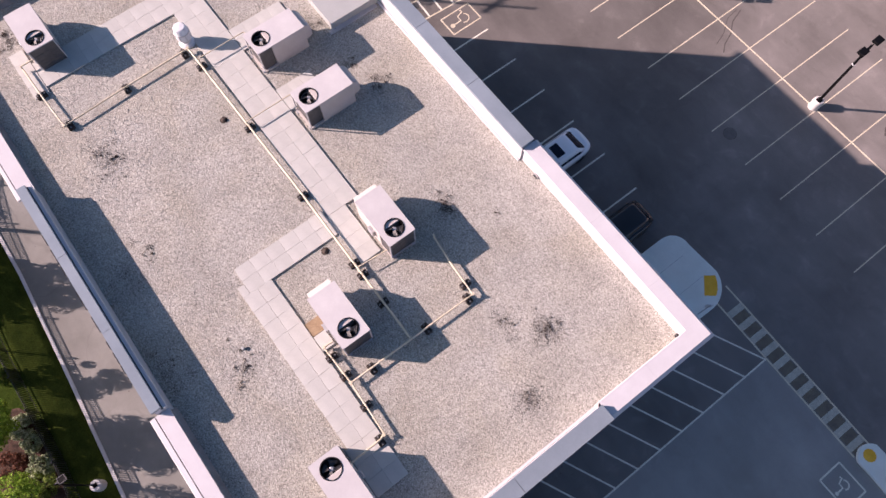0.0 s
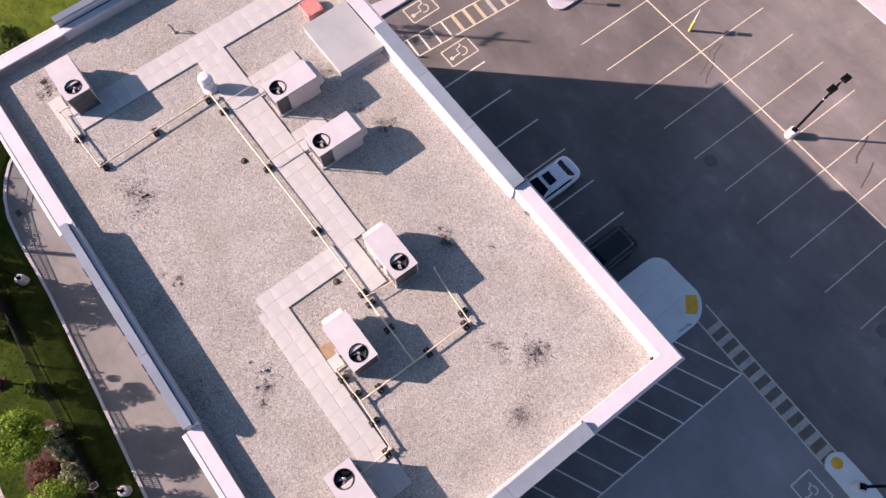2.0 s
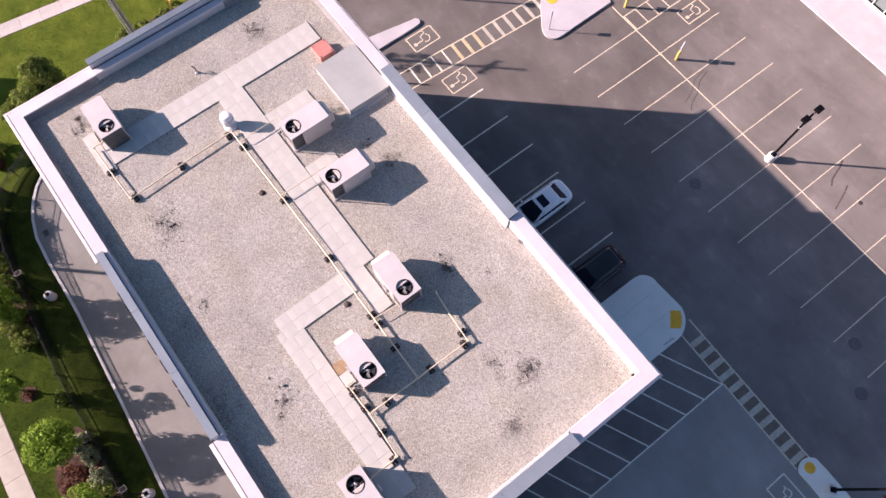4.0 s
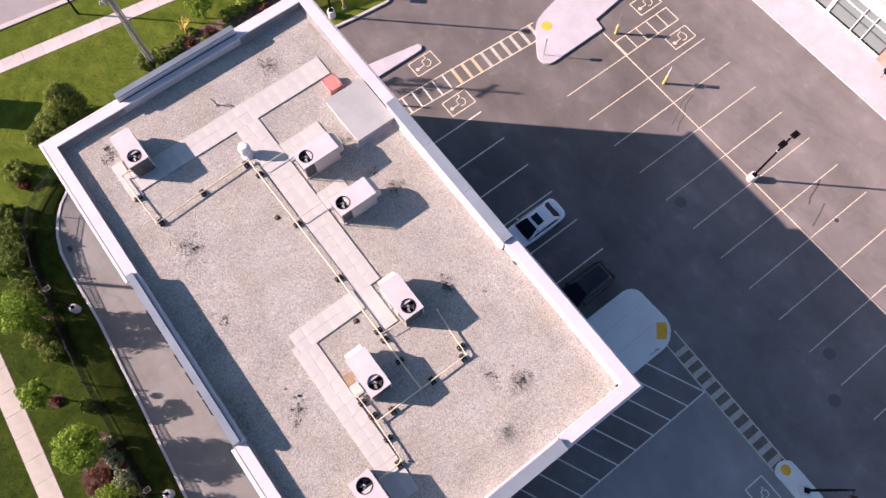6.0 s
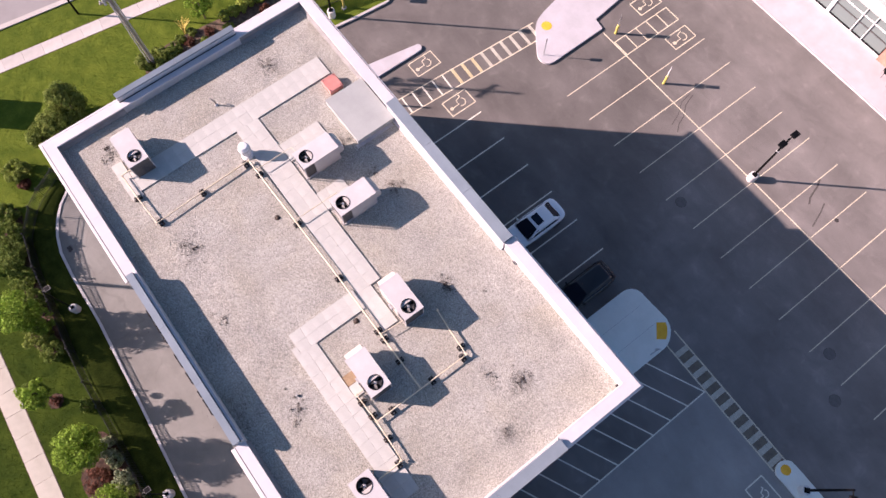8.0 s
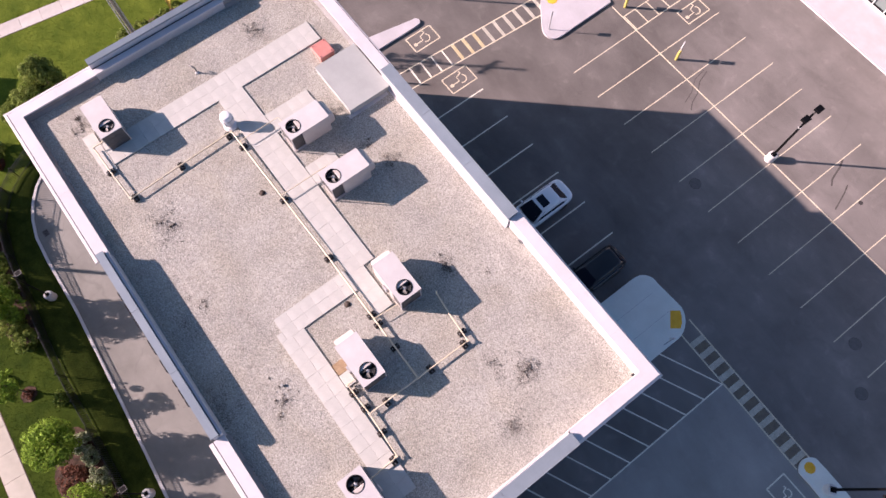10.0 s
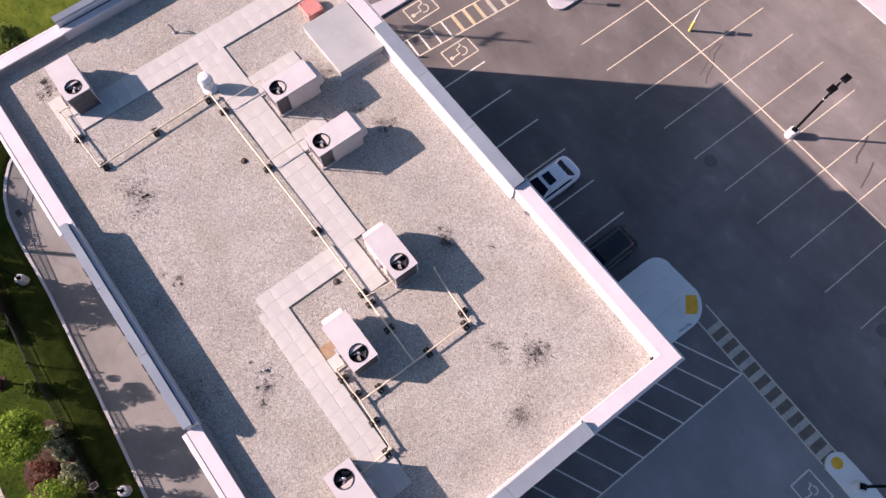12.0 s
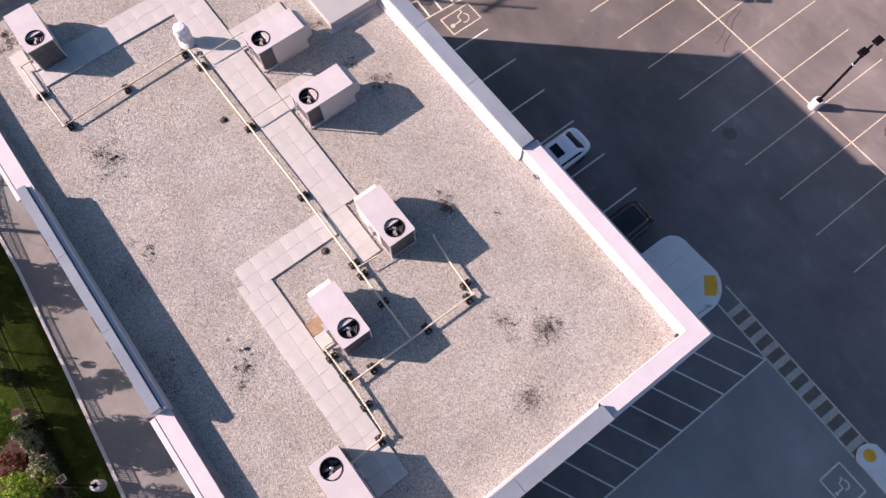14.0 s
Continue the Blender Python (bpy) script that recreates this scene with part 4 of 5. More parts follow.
for x, y, ax in ((-20.88, -13.45, False), (-21.02, -10.93, False), (-21.05, -8.3, False), (-20.12, -8.04, True), (-16.6, -7.98, True), (-12.95, -7.94, True), (-9.62, -7.93, True), (-9.1, -7.93, True),
                 (-7.82, -7.95, True), (-6.15, -7.3, False), (-6.13, -5.5, False), (-6.6, -5.24, True), (-6.16, -9.6, False), (-6.5, -10.45, True), (-5.26, -10.48, True), (-4.06, -10.75, False), (-7.3, -10.48, True),
                 (-22.75, -13.72, True)):
    pipe_support(x, y, ax)

# roof drains and vent pipes
for x, y in ((-17.62, -8.6), (-10.72, -8.49)):
    ob = thing("roof_drain", (x, y, ZR), "dark domed roof drain strainer in the gravel", "roof drain", "roof drains")
    part("flange", lathe(fresh(), [(0.15, -0.02), (0.15, 0.012), (0.09, 0.016)], 18), MUCK, ob)
    part("strainer", lathe(fresh(), [(0.1, 0.0), (0.09, 0.05), (0.06, 0.08), (0.02, 0.09)], 14), MUCK, ob)
# A black block in each scupper takes the place of the shaded hole.
ob = thing("scupper", (-8.38, -0.5, ZR), "small dark overflow opening at the parapet foot", "scupper")
part("opening", bx(fresh(), -0.09, 0.09, -0.02, 0.04, 0.02, 0.12), HOLESHADE, ob)
part("rim", bx(fresh(), -0.12, 0.12, 0.0, 0.03, 0.0, 0.15), GALV, ob)
ob = thing("scupper", (-0.66, -0.46, ZR), "small dark drain opening in the roof corner", "scupper")
part("opening", bx(fresh(), -0.1, 0.06, -0.1, 0.06, 0.0, 0.06), HOLESHADE, ob)
ob = thing("vent_pipe", (-25.22, -7.66, ZR), "thin grey bent vent pipe rising from the gravel", "vent pipe")
part("pipe", tube(fresh(), [(0, 0, -0.02), (0, 0, 0.36), (-0.03, -0.02, 0.44), (-0.12, -0.08, 0.5), (-0.26, -0.12, 0.47), (-0.3, -0.13, 0.4)], 0.035, 8), BLADE, ob)
part("collar", lathe(fresh(), [(0.1, -0.01), (0.1, 0.03), (0.04, 0.1)], 12), GALV, ob)
ob = thing("vent_pipe", (-9.46, -12.74, ZR), "small grey capped vent pipe stub in the gravel", "vent pipe")
part("pipe", lathe(fresh(), [(0.05, -0.02), (0.05, 0.055), (0.065, 0.06), (0.065, 0.1), (0.03, 0.11)], 12), SLABGREY, ob)
ob = thing("plywood_sheet", (-8.6, -10.3, ZR), "weathered plywood sheet lying on the gravel", "plywood sheet")
part("sheet", bx(fresh(), -0.27, 0.27, -0.34, 0.36, 0.0, 0.03), PLYWOOD, ob)


# dark moss and leaf litter that gathers on the gravel
def litter(x, y, spread, count, label="scattered dark leaf litter on the gravel"):
    """Small dark flakes in uneven clots round a middle."""
    bm = fresh()
    clots = [(random.gauss(0, spread * 0.6) * 1.2, random.gauss(0, spread * 0.6), random.uniform(0.08, 0.5) * spread) for _ in range(max(4, int(count / 9)))]
    for _ in range(int(count * 2.6)):
        cx, cy, r = random.choice(clots)
        px, py, s = x + random.gauss(cx, r), y + random.gauss(cy, r), random.uniform(0.006, 0.016) * random.choice((0.7, 1.0, 1.5))
        c = random.uniform(0, 6.28)
        vs = [bm.verts.new((px + s * random.uniform(0.6, 1.6) * math.cos(c + k * 1.5708), py + s * random.uniform(0.5, 1.2) * math.sin(c + k * 1.5708), ZR + random.uniform(0.012, 0.03))) for k in range(4)]
        vs.append(bm.verts.new((px, py, ZR + random.uniform(0.03, 0.05))))
        for k in range(4):
            bm.faces.new((vs[k], vs[(k + 1) % 4], vs[4]))
    tagged(part("litter", bm, MUCK), label, "litter", kind="stuff")


for x, y, s, n in ((-18.95, -13.0, 0.6, 260), (-18.75, -12.85, 0.16, 50), (-14.67, -13.67, 0.3, 70), (-8.6, -13.1, 0.45, 150), (-9.5, -12.8, 0.3, 40), (-25.6, -3.95, 0.42, 230), (-3.88, -4.0, 0.5, 260), (-3.6, -3.9, 0.16, 40),
                   (-4.6, -5.0, 0.4, 90), (-2.1, -5.86, 0.45, 170), (-9.62, -3.87, 0.4, 220), (-9.3, -3.9, 0.12, 60), (-26.3, -13.65, 0.35, 170), (-25.8, -14.0, 0.25, 60), (-10.6, -15.0, 0.7, 220), (-14.2, -14.8, 0.6, 120), (-8.1, -2.6, 0.12, 12),
                   (-19.2, -3.3, 0.35, 90), (-15.35, -2.8, 0.35, 150), (-16.8, -3.25, 0.3, 60), (-14.0, -11.2, 3.5, 40), (-5.0, -4.0, 3.2, 60), (-22.5, -10.5, 2.5, 30)):
    litter(x, y, s, n)

# loose stones over the gravel bed
rng = np.random.default_rng(5)
COUNT = 80000
centre = np.stack([rng.uniform(X0 + 0.8, X1 - 0.8, COUNT), rng.uniform(Y0 + 0.8, Y1 - 0.8, COUNT), np.full(COUNT, ZR)], 1)
shape = np.array([(1, 0, 0), (0, 1, 0), (-1, 0, 0), (0, -1, 0), (0, 0, 0.8)], float)
size = rng.uniform(0.01, 0.026, (COUNT, 1, 1)) * rng.uniform(0.7, 1.3, (COUNT, 5, 1))
spin = rng.uniform(0, 6.28, COUNT)
rot = np.zeros((COUNT, 3, 3))
rot[:, 0, 0], rot[:, 0, 1], rot[:, 1, 0], rot[:, 1, 1], rot[:, 2, 2] = np.cos(spin), -np.sin(spin), np.sin(spin), np.cos(spin), 1
verts = (np.einsum("nij,kj->nki", rot, shape) * size + centre[:, None, :]).reshape(-1, 3)
tri = np.array([(0, 1, 4), (1, 2, 4), (2, 3, 4), (3, 0, 4)])
faces = (tri[None] + 5 * np.arange(COUNT)[:, None, None]).reshape(-1, 3)
mesh = bpy.data.meshes.new("loose_gravel")
mesh.from_pydata(verts.tolist(), [], faces.tolist())
mesh.materials.append(STONE)
tagged(new("loose_gravel", mesh), "loose pale gravel stones spread over the flat roof", "gravel", kind="stuff")


# ---- lamps, signs and posts on the lot ----
def lot_lamp(x, y, height, arm_turn, heads=2, base=True, collar=True):
    ob = thing("parking_lamp", (x, y, 0), "black parking lot lamp on a white round concrete base", "street lamp", "parking lamps", turn=arm_turn)
    if base:
        part("concrete_base", lathe(fresh(), [(0.3, -0.1), (0.3, 0.68), (0.27, 0.75), (0.1, 0.75)], 20), WALKWAY, ob, "white concrete base", smooth=False)
        z0 = 0.75
    else:
        z0 = 0.0
    part("base_plate", bx(fresh(), -0.16, 0.16, -0.16, 0.16, z0, z0 + 0.04), LAMPBLACK, ob)
    part("pole", tube(fresh(), [(0, 0, z0), (0, 0, height)], 0.085, 8, 0.065), LAMPBLACK, ob)
    if collar:
        part("collar", lathe(fresh(), [(0.1, height * 0.72), (0.1, height * 0.72 + 0.05)], 8), SIGNWHITE, ob)
    for s in ((1, -1) if heads == 2 else (1,)):
        part("arm", tube(fresh(), [(0, 0, height - 0.12), (0.35 * s, 0, height - 0.08)], 0.035, 6), LAMPBLACK, ob)
        head = part("lamp_head", bx(fresh(), 0.3 * s if s > 0 else -0.85, 0.85 if s > 0 else -0.3, -0.2, 0.2, height - 0.14, height + 0.02, 0.03), LAMPBLACK, ob)
        part("lens", bx(fresh(), 0.36 if s > 0 else -0.8, 0.8 if s > 0 else -0.36, -0.16, 0.16, height - 0.15, height - 0.142), LAMPCLEAR, head)
    return ob


lot_lamp(-5.4, 20.4, 5.9, 90)
lot_lamp(11.28, 7.64, 5.8, -50, 1, collar=False)
lot_lamp(-35.1, 4.5, 6.9, 45, 1)
lot_lamp(-47.3, -11.2, 6.5, 75, 1, base=False)


def path_lamp(x, y):
    """A lane lamp: dark pole on a round concrete base, its flat head held out over the lane."""
    ob = thing("path_lamp", (x, y, LANE * 0.45), "black lane lamp with flat head on white concrete base", "street lamp", "lane lamps")
    part("concrete_base", lathe(fresh(), [(0.29, -0.35), (0.29, 0.5), (0.26, 0.6), (0.1, 0.62)], 20), WALKWAY, ob, "white round concrete base")
    part("base_plate", bx(fresh(), -0.11, 0.11, -0.11, 0.11, 0.6, 0.64), LAMPBLACK, ob)
    part("pole", tube(fresh(), [(0, 0, 0.62), (0, 0, 4.3)], 0.045, 8, 0.038), LAMPBLACK, ob)
    part("arm", tube(fresh(), [(0, 0, 4.24), (0, 0.2, 4.3)], 0.03, 6), COIL, ob, "grey arm")
    head = part("lamp_head", bx(fresh(), -0.13, 0.13, 0.2, 0.52, 4.26, 4.33, 0.015), LAMPBLACK, ob, "dark flat lamp head")
    for q in ((-0.15, -0.125, 0.18, 0.54), (0.125, 0.15, 0.18, 0.54), (-0.125, 0.125, 0.18, 0.205), (-0.125, 0.125, 0.515, 0.54)):
        part("edge_frame", bx(fresh(), *q, 4.25, 4.345), COIL, head, "grey edge frame")
    return ob


path_lamp(-25.92, -22.38)
path_lamp(-11.95, -23.22)
# Unseen mast and post, inferred from the bars of shadow they cast.
mast = thing("lamp_mast", (-36.7, -31.4, 0.05), "tall weathered wooden mast standing on the lawn", "pole")
part("shaft", tube(fresh(), [(0, 0, -0.2), (0, 0, 12.0)], 0.13, 8, 0.11), OLDWOOD, mast)
part("cap", lathe(fresh(), [(0.12, 12.0), (0.13, 12.03), (0.05, 12.08)], 10), GALV, mast)
post = thing("steel_post", (-31.1, -2.2, 0.0), "slim dark steel post beside the building", "post")
part("shaft", tube(fresh(), [(0, 0, -0.1), (0, 0, 5.0)], 0.07, 8), LAMPBLACK, post)
part("foot_plate", bx(fresh(), -0.15, 0.15, -0.15, 0.15, -0.05, 0.03), GALV, post)
grate = thing("storm_drain", (-30.22, -20.8, LANE), "dark iron storm drain grate in the lane gutter", "storm drain")
part("frame", bx(fresh(), -0.24, 0.24, -0.18, 0.18, -0.05, 0.004), IRON, grate)
for k in range(6):
    part("slot", bx(fresh(), -0.2 + 0.07 * k, -0.16 + 0.07 * k, -0.13, 0.13, -0.04, 0.008), HOLESHADE, grate)


def post_sign(x, y, h, turn, panel, width=0.3, tall=0.45, yellow=False):
    ob = thing("sign_post", (x, y, 0), "traffic sign on a post in a yellow bollard" if yellow else "small traffic sign on a thin steel post", "traffic sign", "lot signs", turn=turn)
    if yellow:
        part("bollard", lathe(fresh(), [(0.1, -0.05), (0.1, 0.95), (0.07, 1.02), (0.03, 1.03)], 12), BOLLARD, ob, "yellow steel bollard")
    part("post", tube(fresh(), [(0, 0, -0.05), (0, 0, h)], 0.03, 6), GALV, ob)
    part("plate", bx(fresh(), -width / 2, width / 2, 0.03, 0.045, h - tall, h + 0.02), panel, ob)
    if yellow:
        part("plate", bx(fresh(), -0.22, 0.22, 0.03, 0.045, h - 0.85, h - 0.5), panel, ob)
    return ob


post_sign(-20.5, 21.1, 1.95, 120, SIGNWHITE, yellow=True)
post_sign(-14.95, 20.95, 1.95, 120, SIGNWHITE, yellow=True)
post_sign(-22.3, 15.3, 2.1, 120, SIGNWHITE, 0.3, 0.4)
post_sign(-0.45, 6.0, 2.0, 45, SIGNWHITE, 0.35, 0.5)
post_sign(-34.3, 8.5, 1.75, 135, SIGNRED, 0.5, 0.6)
for x, y in ((-35.2, 5.7), (-35.05, 7.75)):
    ob = thing("bollard", (x, y, 0.05), "yellow steel bollard on the lawn", "bollard", "yellow bollards")
    part("sleeve", lathe(fresh(), [(0.085, -0.05), (0.085, 0.95), (0.065, 1.03), (0.03, 1.05)], 12), BOLLARD, ob)
    part("footing", lathe(fresh(), [(0.2, -0.05), (0.2, 0.03), (0.12, 0.05)], 12), CONCRETE, ob)

# utility pole with crossarms
pole = thing("utility_pole", (-39.6, -8.8, 0.05), "tall weathered wooden utility pole with crossarms", "utility pole")
part("pole", tube(fresh(), [(0.05, 0.05, -0.2), (0, 0, 6), (-0.06, -0.06, 13.1)], 0.11, 10, 0.085), OLDWOOD, pole)
part("riser", tube(fresh(), [(0.1, 0.2, -0.1), (0.06, 0.19, 4.4), (0.02, 0.14, 9.6)], 0.055, 8), CERAMIC, pole, "grey cable riser beside the pole")
part("riser", tube(fresh(), [(0.1, -0.2, -0.1), (0.06, -0.19, 2.2), (0.0, -0.14, 8.6)], 0.05, 8), CERAMIC, pole, "grey cable riser beside the pole")
for z, w in ((11.8, 0.9), (8.3, 0.85), (7.4, 0.75)):
    arm = part("crossarm", bx(fresh(), -0.06, 0.06, -w, w, z - 0.06, z + 0.06, 0.01), OLDWOOD, pole)
    for y in (-w + 0.12, -w * 0.4, w * 0.4, w - 0.12):
        part("insulator", lathe(fresh(), [(0.05, 0.06), (0.07, 0.1), (0.04, 0.14), (0.06, 0.18), (0.03, 0.24)], 10, (0, y, z)), CERAMIC, arm)
    part("brace", tube(fresh(), [(0.07, -w * 0.6, z - 0.05), (0.1, 0, z - 0.7), (0.07, w * 0.6, z - 0.05)], 0.02, 6), GALV, arm)
for y in (-0.42, 0.42):
    can = part("fuse_holder", lathe(fresh(), [(0.06, 0.0), (0.09, 0.05), (0.09, 0.5), (0.05, 0.58)], 10, (0.2, y, 7.3)), CERAMIC, pole)

# ---- iron fence along the lawn ----
FENCE = [(-36.3, -17.2), (-35.47, -18.82), (-34.65, -20.29), (-33.8, -21.33), (-32.16, -22.5), (-29.61, -23.05), (-26.84, -23.31), (-23.3, -23.75), (-20.76, -23.91), (-16.88, -23.98), (-13.87, -24.05), (-8.3, -24.5)]
fence = thing("iron_fence", (0, 0, 0.05), "black iron picket fence along the lawn", "fence")
picket = finish(bx(fresh(), -0.018, 0.018, -0.018, 0.018, -0.06, 1.2), "picket", FENCEIRON)
post_mesh = finish(bx(fresh(), -0.035, 0.035, -0.035, 0.035, -0.25, 1.32), "post", FENCEIRON)
for (ax, ay), (bx_, by) in zip(FENCE, FENCE[1:]):
    d = Vector((bx_ - ax, by - ay))
    turn = math.degrees(math.atan2(d.y, d.x))
    bays = max(1, round(d.length / 2.4))
    piece("post", post_mesh, fence, (ax, ay, 0), turn)
    for i in range(bays):
        p, q = Vector((ax, ay)) + d * i / bays, Vector((ax, ay)) + d * (i + 1) / bays
        if i:
            piece("post", post_mesh, fence, (p.x, p.y, 0), turn)
        for z in (0.07, 0.98, 1.16):
            part("rail", tube(fresh(), [(p.x, p.y, z), (q.x, q.y, z)], 0.017, 4), FENCEIRON, fence)
        n = int((q - p).length / 0.125)
        for k in range(1, n):
            c = p + (q - p) * k / n
            piece("picket", picket, fence, (c.x, c.y, 0), turn)
piece("post", post_mesh, fence, (FENCE[-1][0], FENCE[-1][1], 0))
fence2 = thing("iron_fence", (0, 0, 0.05), "short black iron fence by the lot corner", "fence")
for k in range(29):
    piece("picket", picket, fence2, (-36.55 + 0.025 * k, 3.0 + 0.12 * k, 0))
for z in (0.07, 0.98, 1.16):
    part("rail", tube(fresh(), [(-36.56, 2.94, z), (-35.83, 6.42, z)], 0.022, 4), FENCEIRON, fence2)
for x, y in ((-36.56, 2.94), (-35.83, 6.42)):
    piece("post", post_mesh, fence2, (x, y, 0))


# ---- cars ----
def loft(bm, rings):
    rows = [[bm.verts.new(p) for p in r] for r in rings]
    for a, b in zip(rows, rows[1:]):
        n = len(a)
        for k in range(n):
            bm.faces.new((a[k], a[(k + 1) % n], b[(k + 1) % n], b[k]))
    bm.faces.new(rows[0][::-1])
    bm.faces.new(rows[-1])
    return bm


def sedan(paint, label, sunroof=True, tail=0.0):
    """A saloon about 4.7 m long, nose towards -y."""
    ob = thing("car", (0, 0, 0), label, "car", "parked cars")
    rings = []
    for y, hw, lo, hi in ((-2.38, 0.34, 0.36, 0.5), (-2.34, 0.56, 0.28, 0.6), (-2.2, 0.75, 0.22, 0.69), (-1.85, 0.88, 0.19, 0.77), (-1.3, 0.9, 0.18, 0.85), (-0.8, 0.91, 0.18, 0.92), (0.2, 0.915, 0.18, 0.94),
                          (1.2, 0.905, 0.18, 0.96), (1.75, 0.89, 0.2, 0.98), (2.05, 0.83, 0.24, 0.97), (2.2, 0.72, 0.3, 0.93), (2.29, 0.52, 0.36, 0.84), (2.32, 0.3, 0.4, 0.76)):
        half = [(0.0, hi + 0.03), (hw * 0.5, hi + 0.02), (hw * 0.82, hi - 0.01), (hw * 0.96, hi - 0.08), (hw, (hi + lo) / 2 + 0.05), (hw * 0.98, lo + 0.12), (hw * 0.86, lo)]
        ring = [(x, y, z) for x, z in half] + [(-x, y, z) for x, z in reversed(half[1:])]
        rings.append(ring)
    part("body", loft(fresh(), rings), paint, ob, smooth=True)

    def deck(y0, y1, hw, z, r, n=5):
        pts = []
        for sx, sy, a in ((1, 1, 0), (-1, 1, 90), (-1, -1, 180), (1, -1, 270)):
            for k in range(n):
                t = radians(a + 90 * k / (n - 1))
                cx, cy = sx * (hw - r), (y1 - r) if sy > 0 else (y0 + r)
                pts.append((cx + r * math.cos(t), cy + r * math.sin(t), z))
        return pts
    part("cabin", loft(fresh(), [deck(-1.18, 1.86 + 0.6 * tail, 0.8, 0.88, 0.2), deck(-0.78, 1.56 + 0.8 * tail, 0.73, 1.14, 0.22), deck(-0.32, 1.22 + tail, 0.63, 1.38, 0.24), deck(-0.16, 1.08 + tail, 0.54, 1.44, 0.24)]), paint, ob, smooth=True)

    def pane(name, pts, lift):
        bm = fresh()
        top = [bm.verts.new(Vector(p) + Vector(lift)) for p in pts]
        low = [bm.verts.new(Vector(p) - Vector(lift) * 3) for p in pts]
        n = len(pts)
        bm.faces.new(top)
        bm.faces.new(low[::-1])
        for i in range(n):
            bm.faces.new((top[i], top[(i + 1) % n], low[(i + 1) % n], low[i]))
        part(name, bm, GLASS, ob, "dark tinted glass")
    pane("windscreen", [(-0.66, -1.1, 0.925), (-0.3, -1.16, 0.9), (0.3, -1.16, 0.9), (0.66, -1.1, 0.925), (0.63, -0.74, 1.15), (0.52, -0.3, 1.385), (-0.52, -0.3, 1.385), (-0.63, -0.74, 1.15)], (0, -0.012, 0.022))
    pane("rear_window", [(0.64, 1.74 + 0.6 * tail, 0.97), (0.3, 1.81 + 0.6 * tail, 0.94), (-0.3, 1.81 + 0.6 * tail, 0.94), (-0.64, 1.74 + 0.6 * tail, 0.97), (-0.62, 1.52 + 0.8 * tail, 1.14), (-0.5, 1.22 + tail, 1.37), (0.5, 1.22 + tail, 1.37), (0.62, 1.52 + 0.8 * tail, 1.14)], (0, 0.012, 0.022))
    for s in (1, -1):
        for y0, y1, t0, t1 in ((-0.84, 0.3, -0.22, 0.3), (0.34, 1.46 + 0.6 * tail, 0.34, 1.06 + tail)):
            pane("side_window", [(s * 0.795, y0, 0.95), (s * 0.795, y1, 0.95), (s * 0.625, t1, 1.35), (s * 0.625, t0, 1.35)], (s * 0.012, 0, 0.006))
        part("mirror", bx(fresh(), s * 0.9 - 0.1, s * 0.9 + 0.1, -0.82, -0.7, 0.93, 1.05, 0.03), paint, ob)
        part("headlight", bx(fresh(), s * 0.62 - 0.16, s * 0.62 + 0.16, -2.27, -2.1, 0.58, 0.7, 0.02), LAMPCLEAR, ob)
        part("tail_light", bx(fresh(), s * 0.58 - 0.15, s * 0.58 + 0.15, 2.1, 2.22, 0.72, 0.88, 0.02), LAMPRED, ob)
        for y in (-1.42, 1.36):
            wheel = part("wheel", lathe(fresh(), [(0.2, -0.1), (0.31, -0.11), (0.33, -0.08), (0.33, 0.08), (0.31, 0.11), (0.2, 0.1)], 20), TYRE, ob)
            wheel.matrix_basis = pose(s * 0.79, y, 0.33, 0, 90, 0)
            rim = part("rim", lathe(fresh(), [(0.2, -0.09), (0.2, 0.09), (0.05, 0.07)], 12), RIM, wheel)
    if sunroof:
        part("sunroof", bx(fresh(), -0.41, 0.41, -0.1, 0.45, 1.4, 1.456, 0.012), GLASS, ob, "dark sunroof pane")
    return ob


sedan(CARWHITE, "white saloon car with dark sunroof, parked nose in").matrix_basis = pose(-11.92, 5.6, 0, 0, 0, 0)
sedan(CARBLACK, "black hatchback car parked in the building's shade", False, 0.55).matrix_basis = pose(-6.45, 5.28, 0, 0, 0, 0)

# ---- shop front across the lot ----
shop = thing("shop_building", (0, 0, 0.1), "long white shop building with a glazed front", "building")
FY = 35.5
part("wall", bx(fresh(), -60, 60, FY + 0.5, 60, -0.2, 6.4), SALMON, shop)
part("fascia", bx(fresh(), -60, 60, FY - 0.12, FY + 0.5, 2.8, 3.8), CONCRETE, shop, "white fascia band")
part("upper_wall", bx(fresh(), -60, 60, FY + 0.25, FY + 0.5, 3.8, 4.7), SLABGREY, shop)
part("roof_edge", bx(fresh(), -60, 60, FY + 0.15, FY + 1.4, 4.7, 6.45), SALMON, shop)
BAYS = [-24.0, -21.6, -19.2, -16.8, -14.45, -11.95, -9.65, -8.6, -6.75]
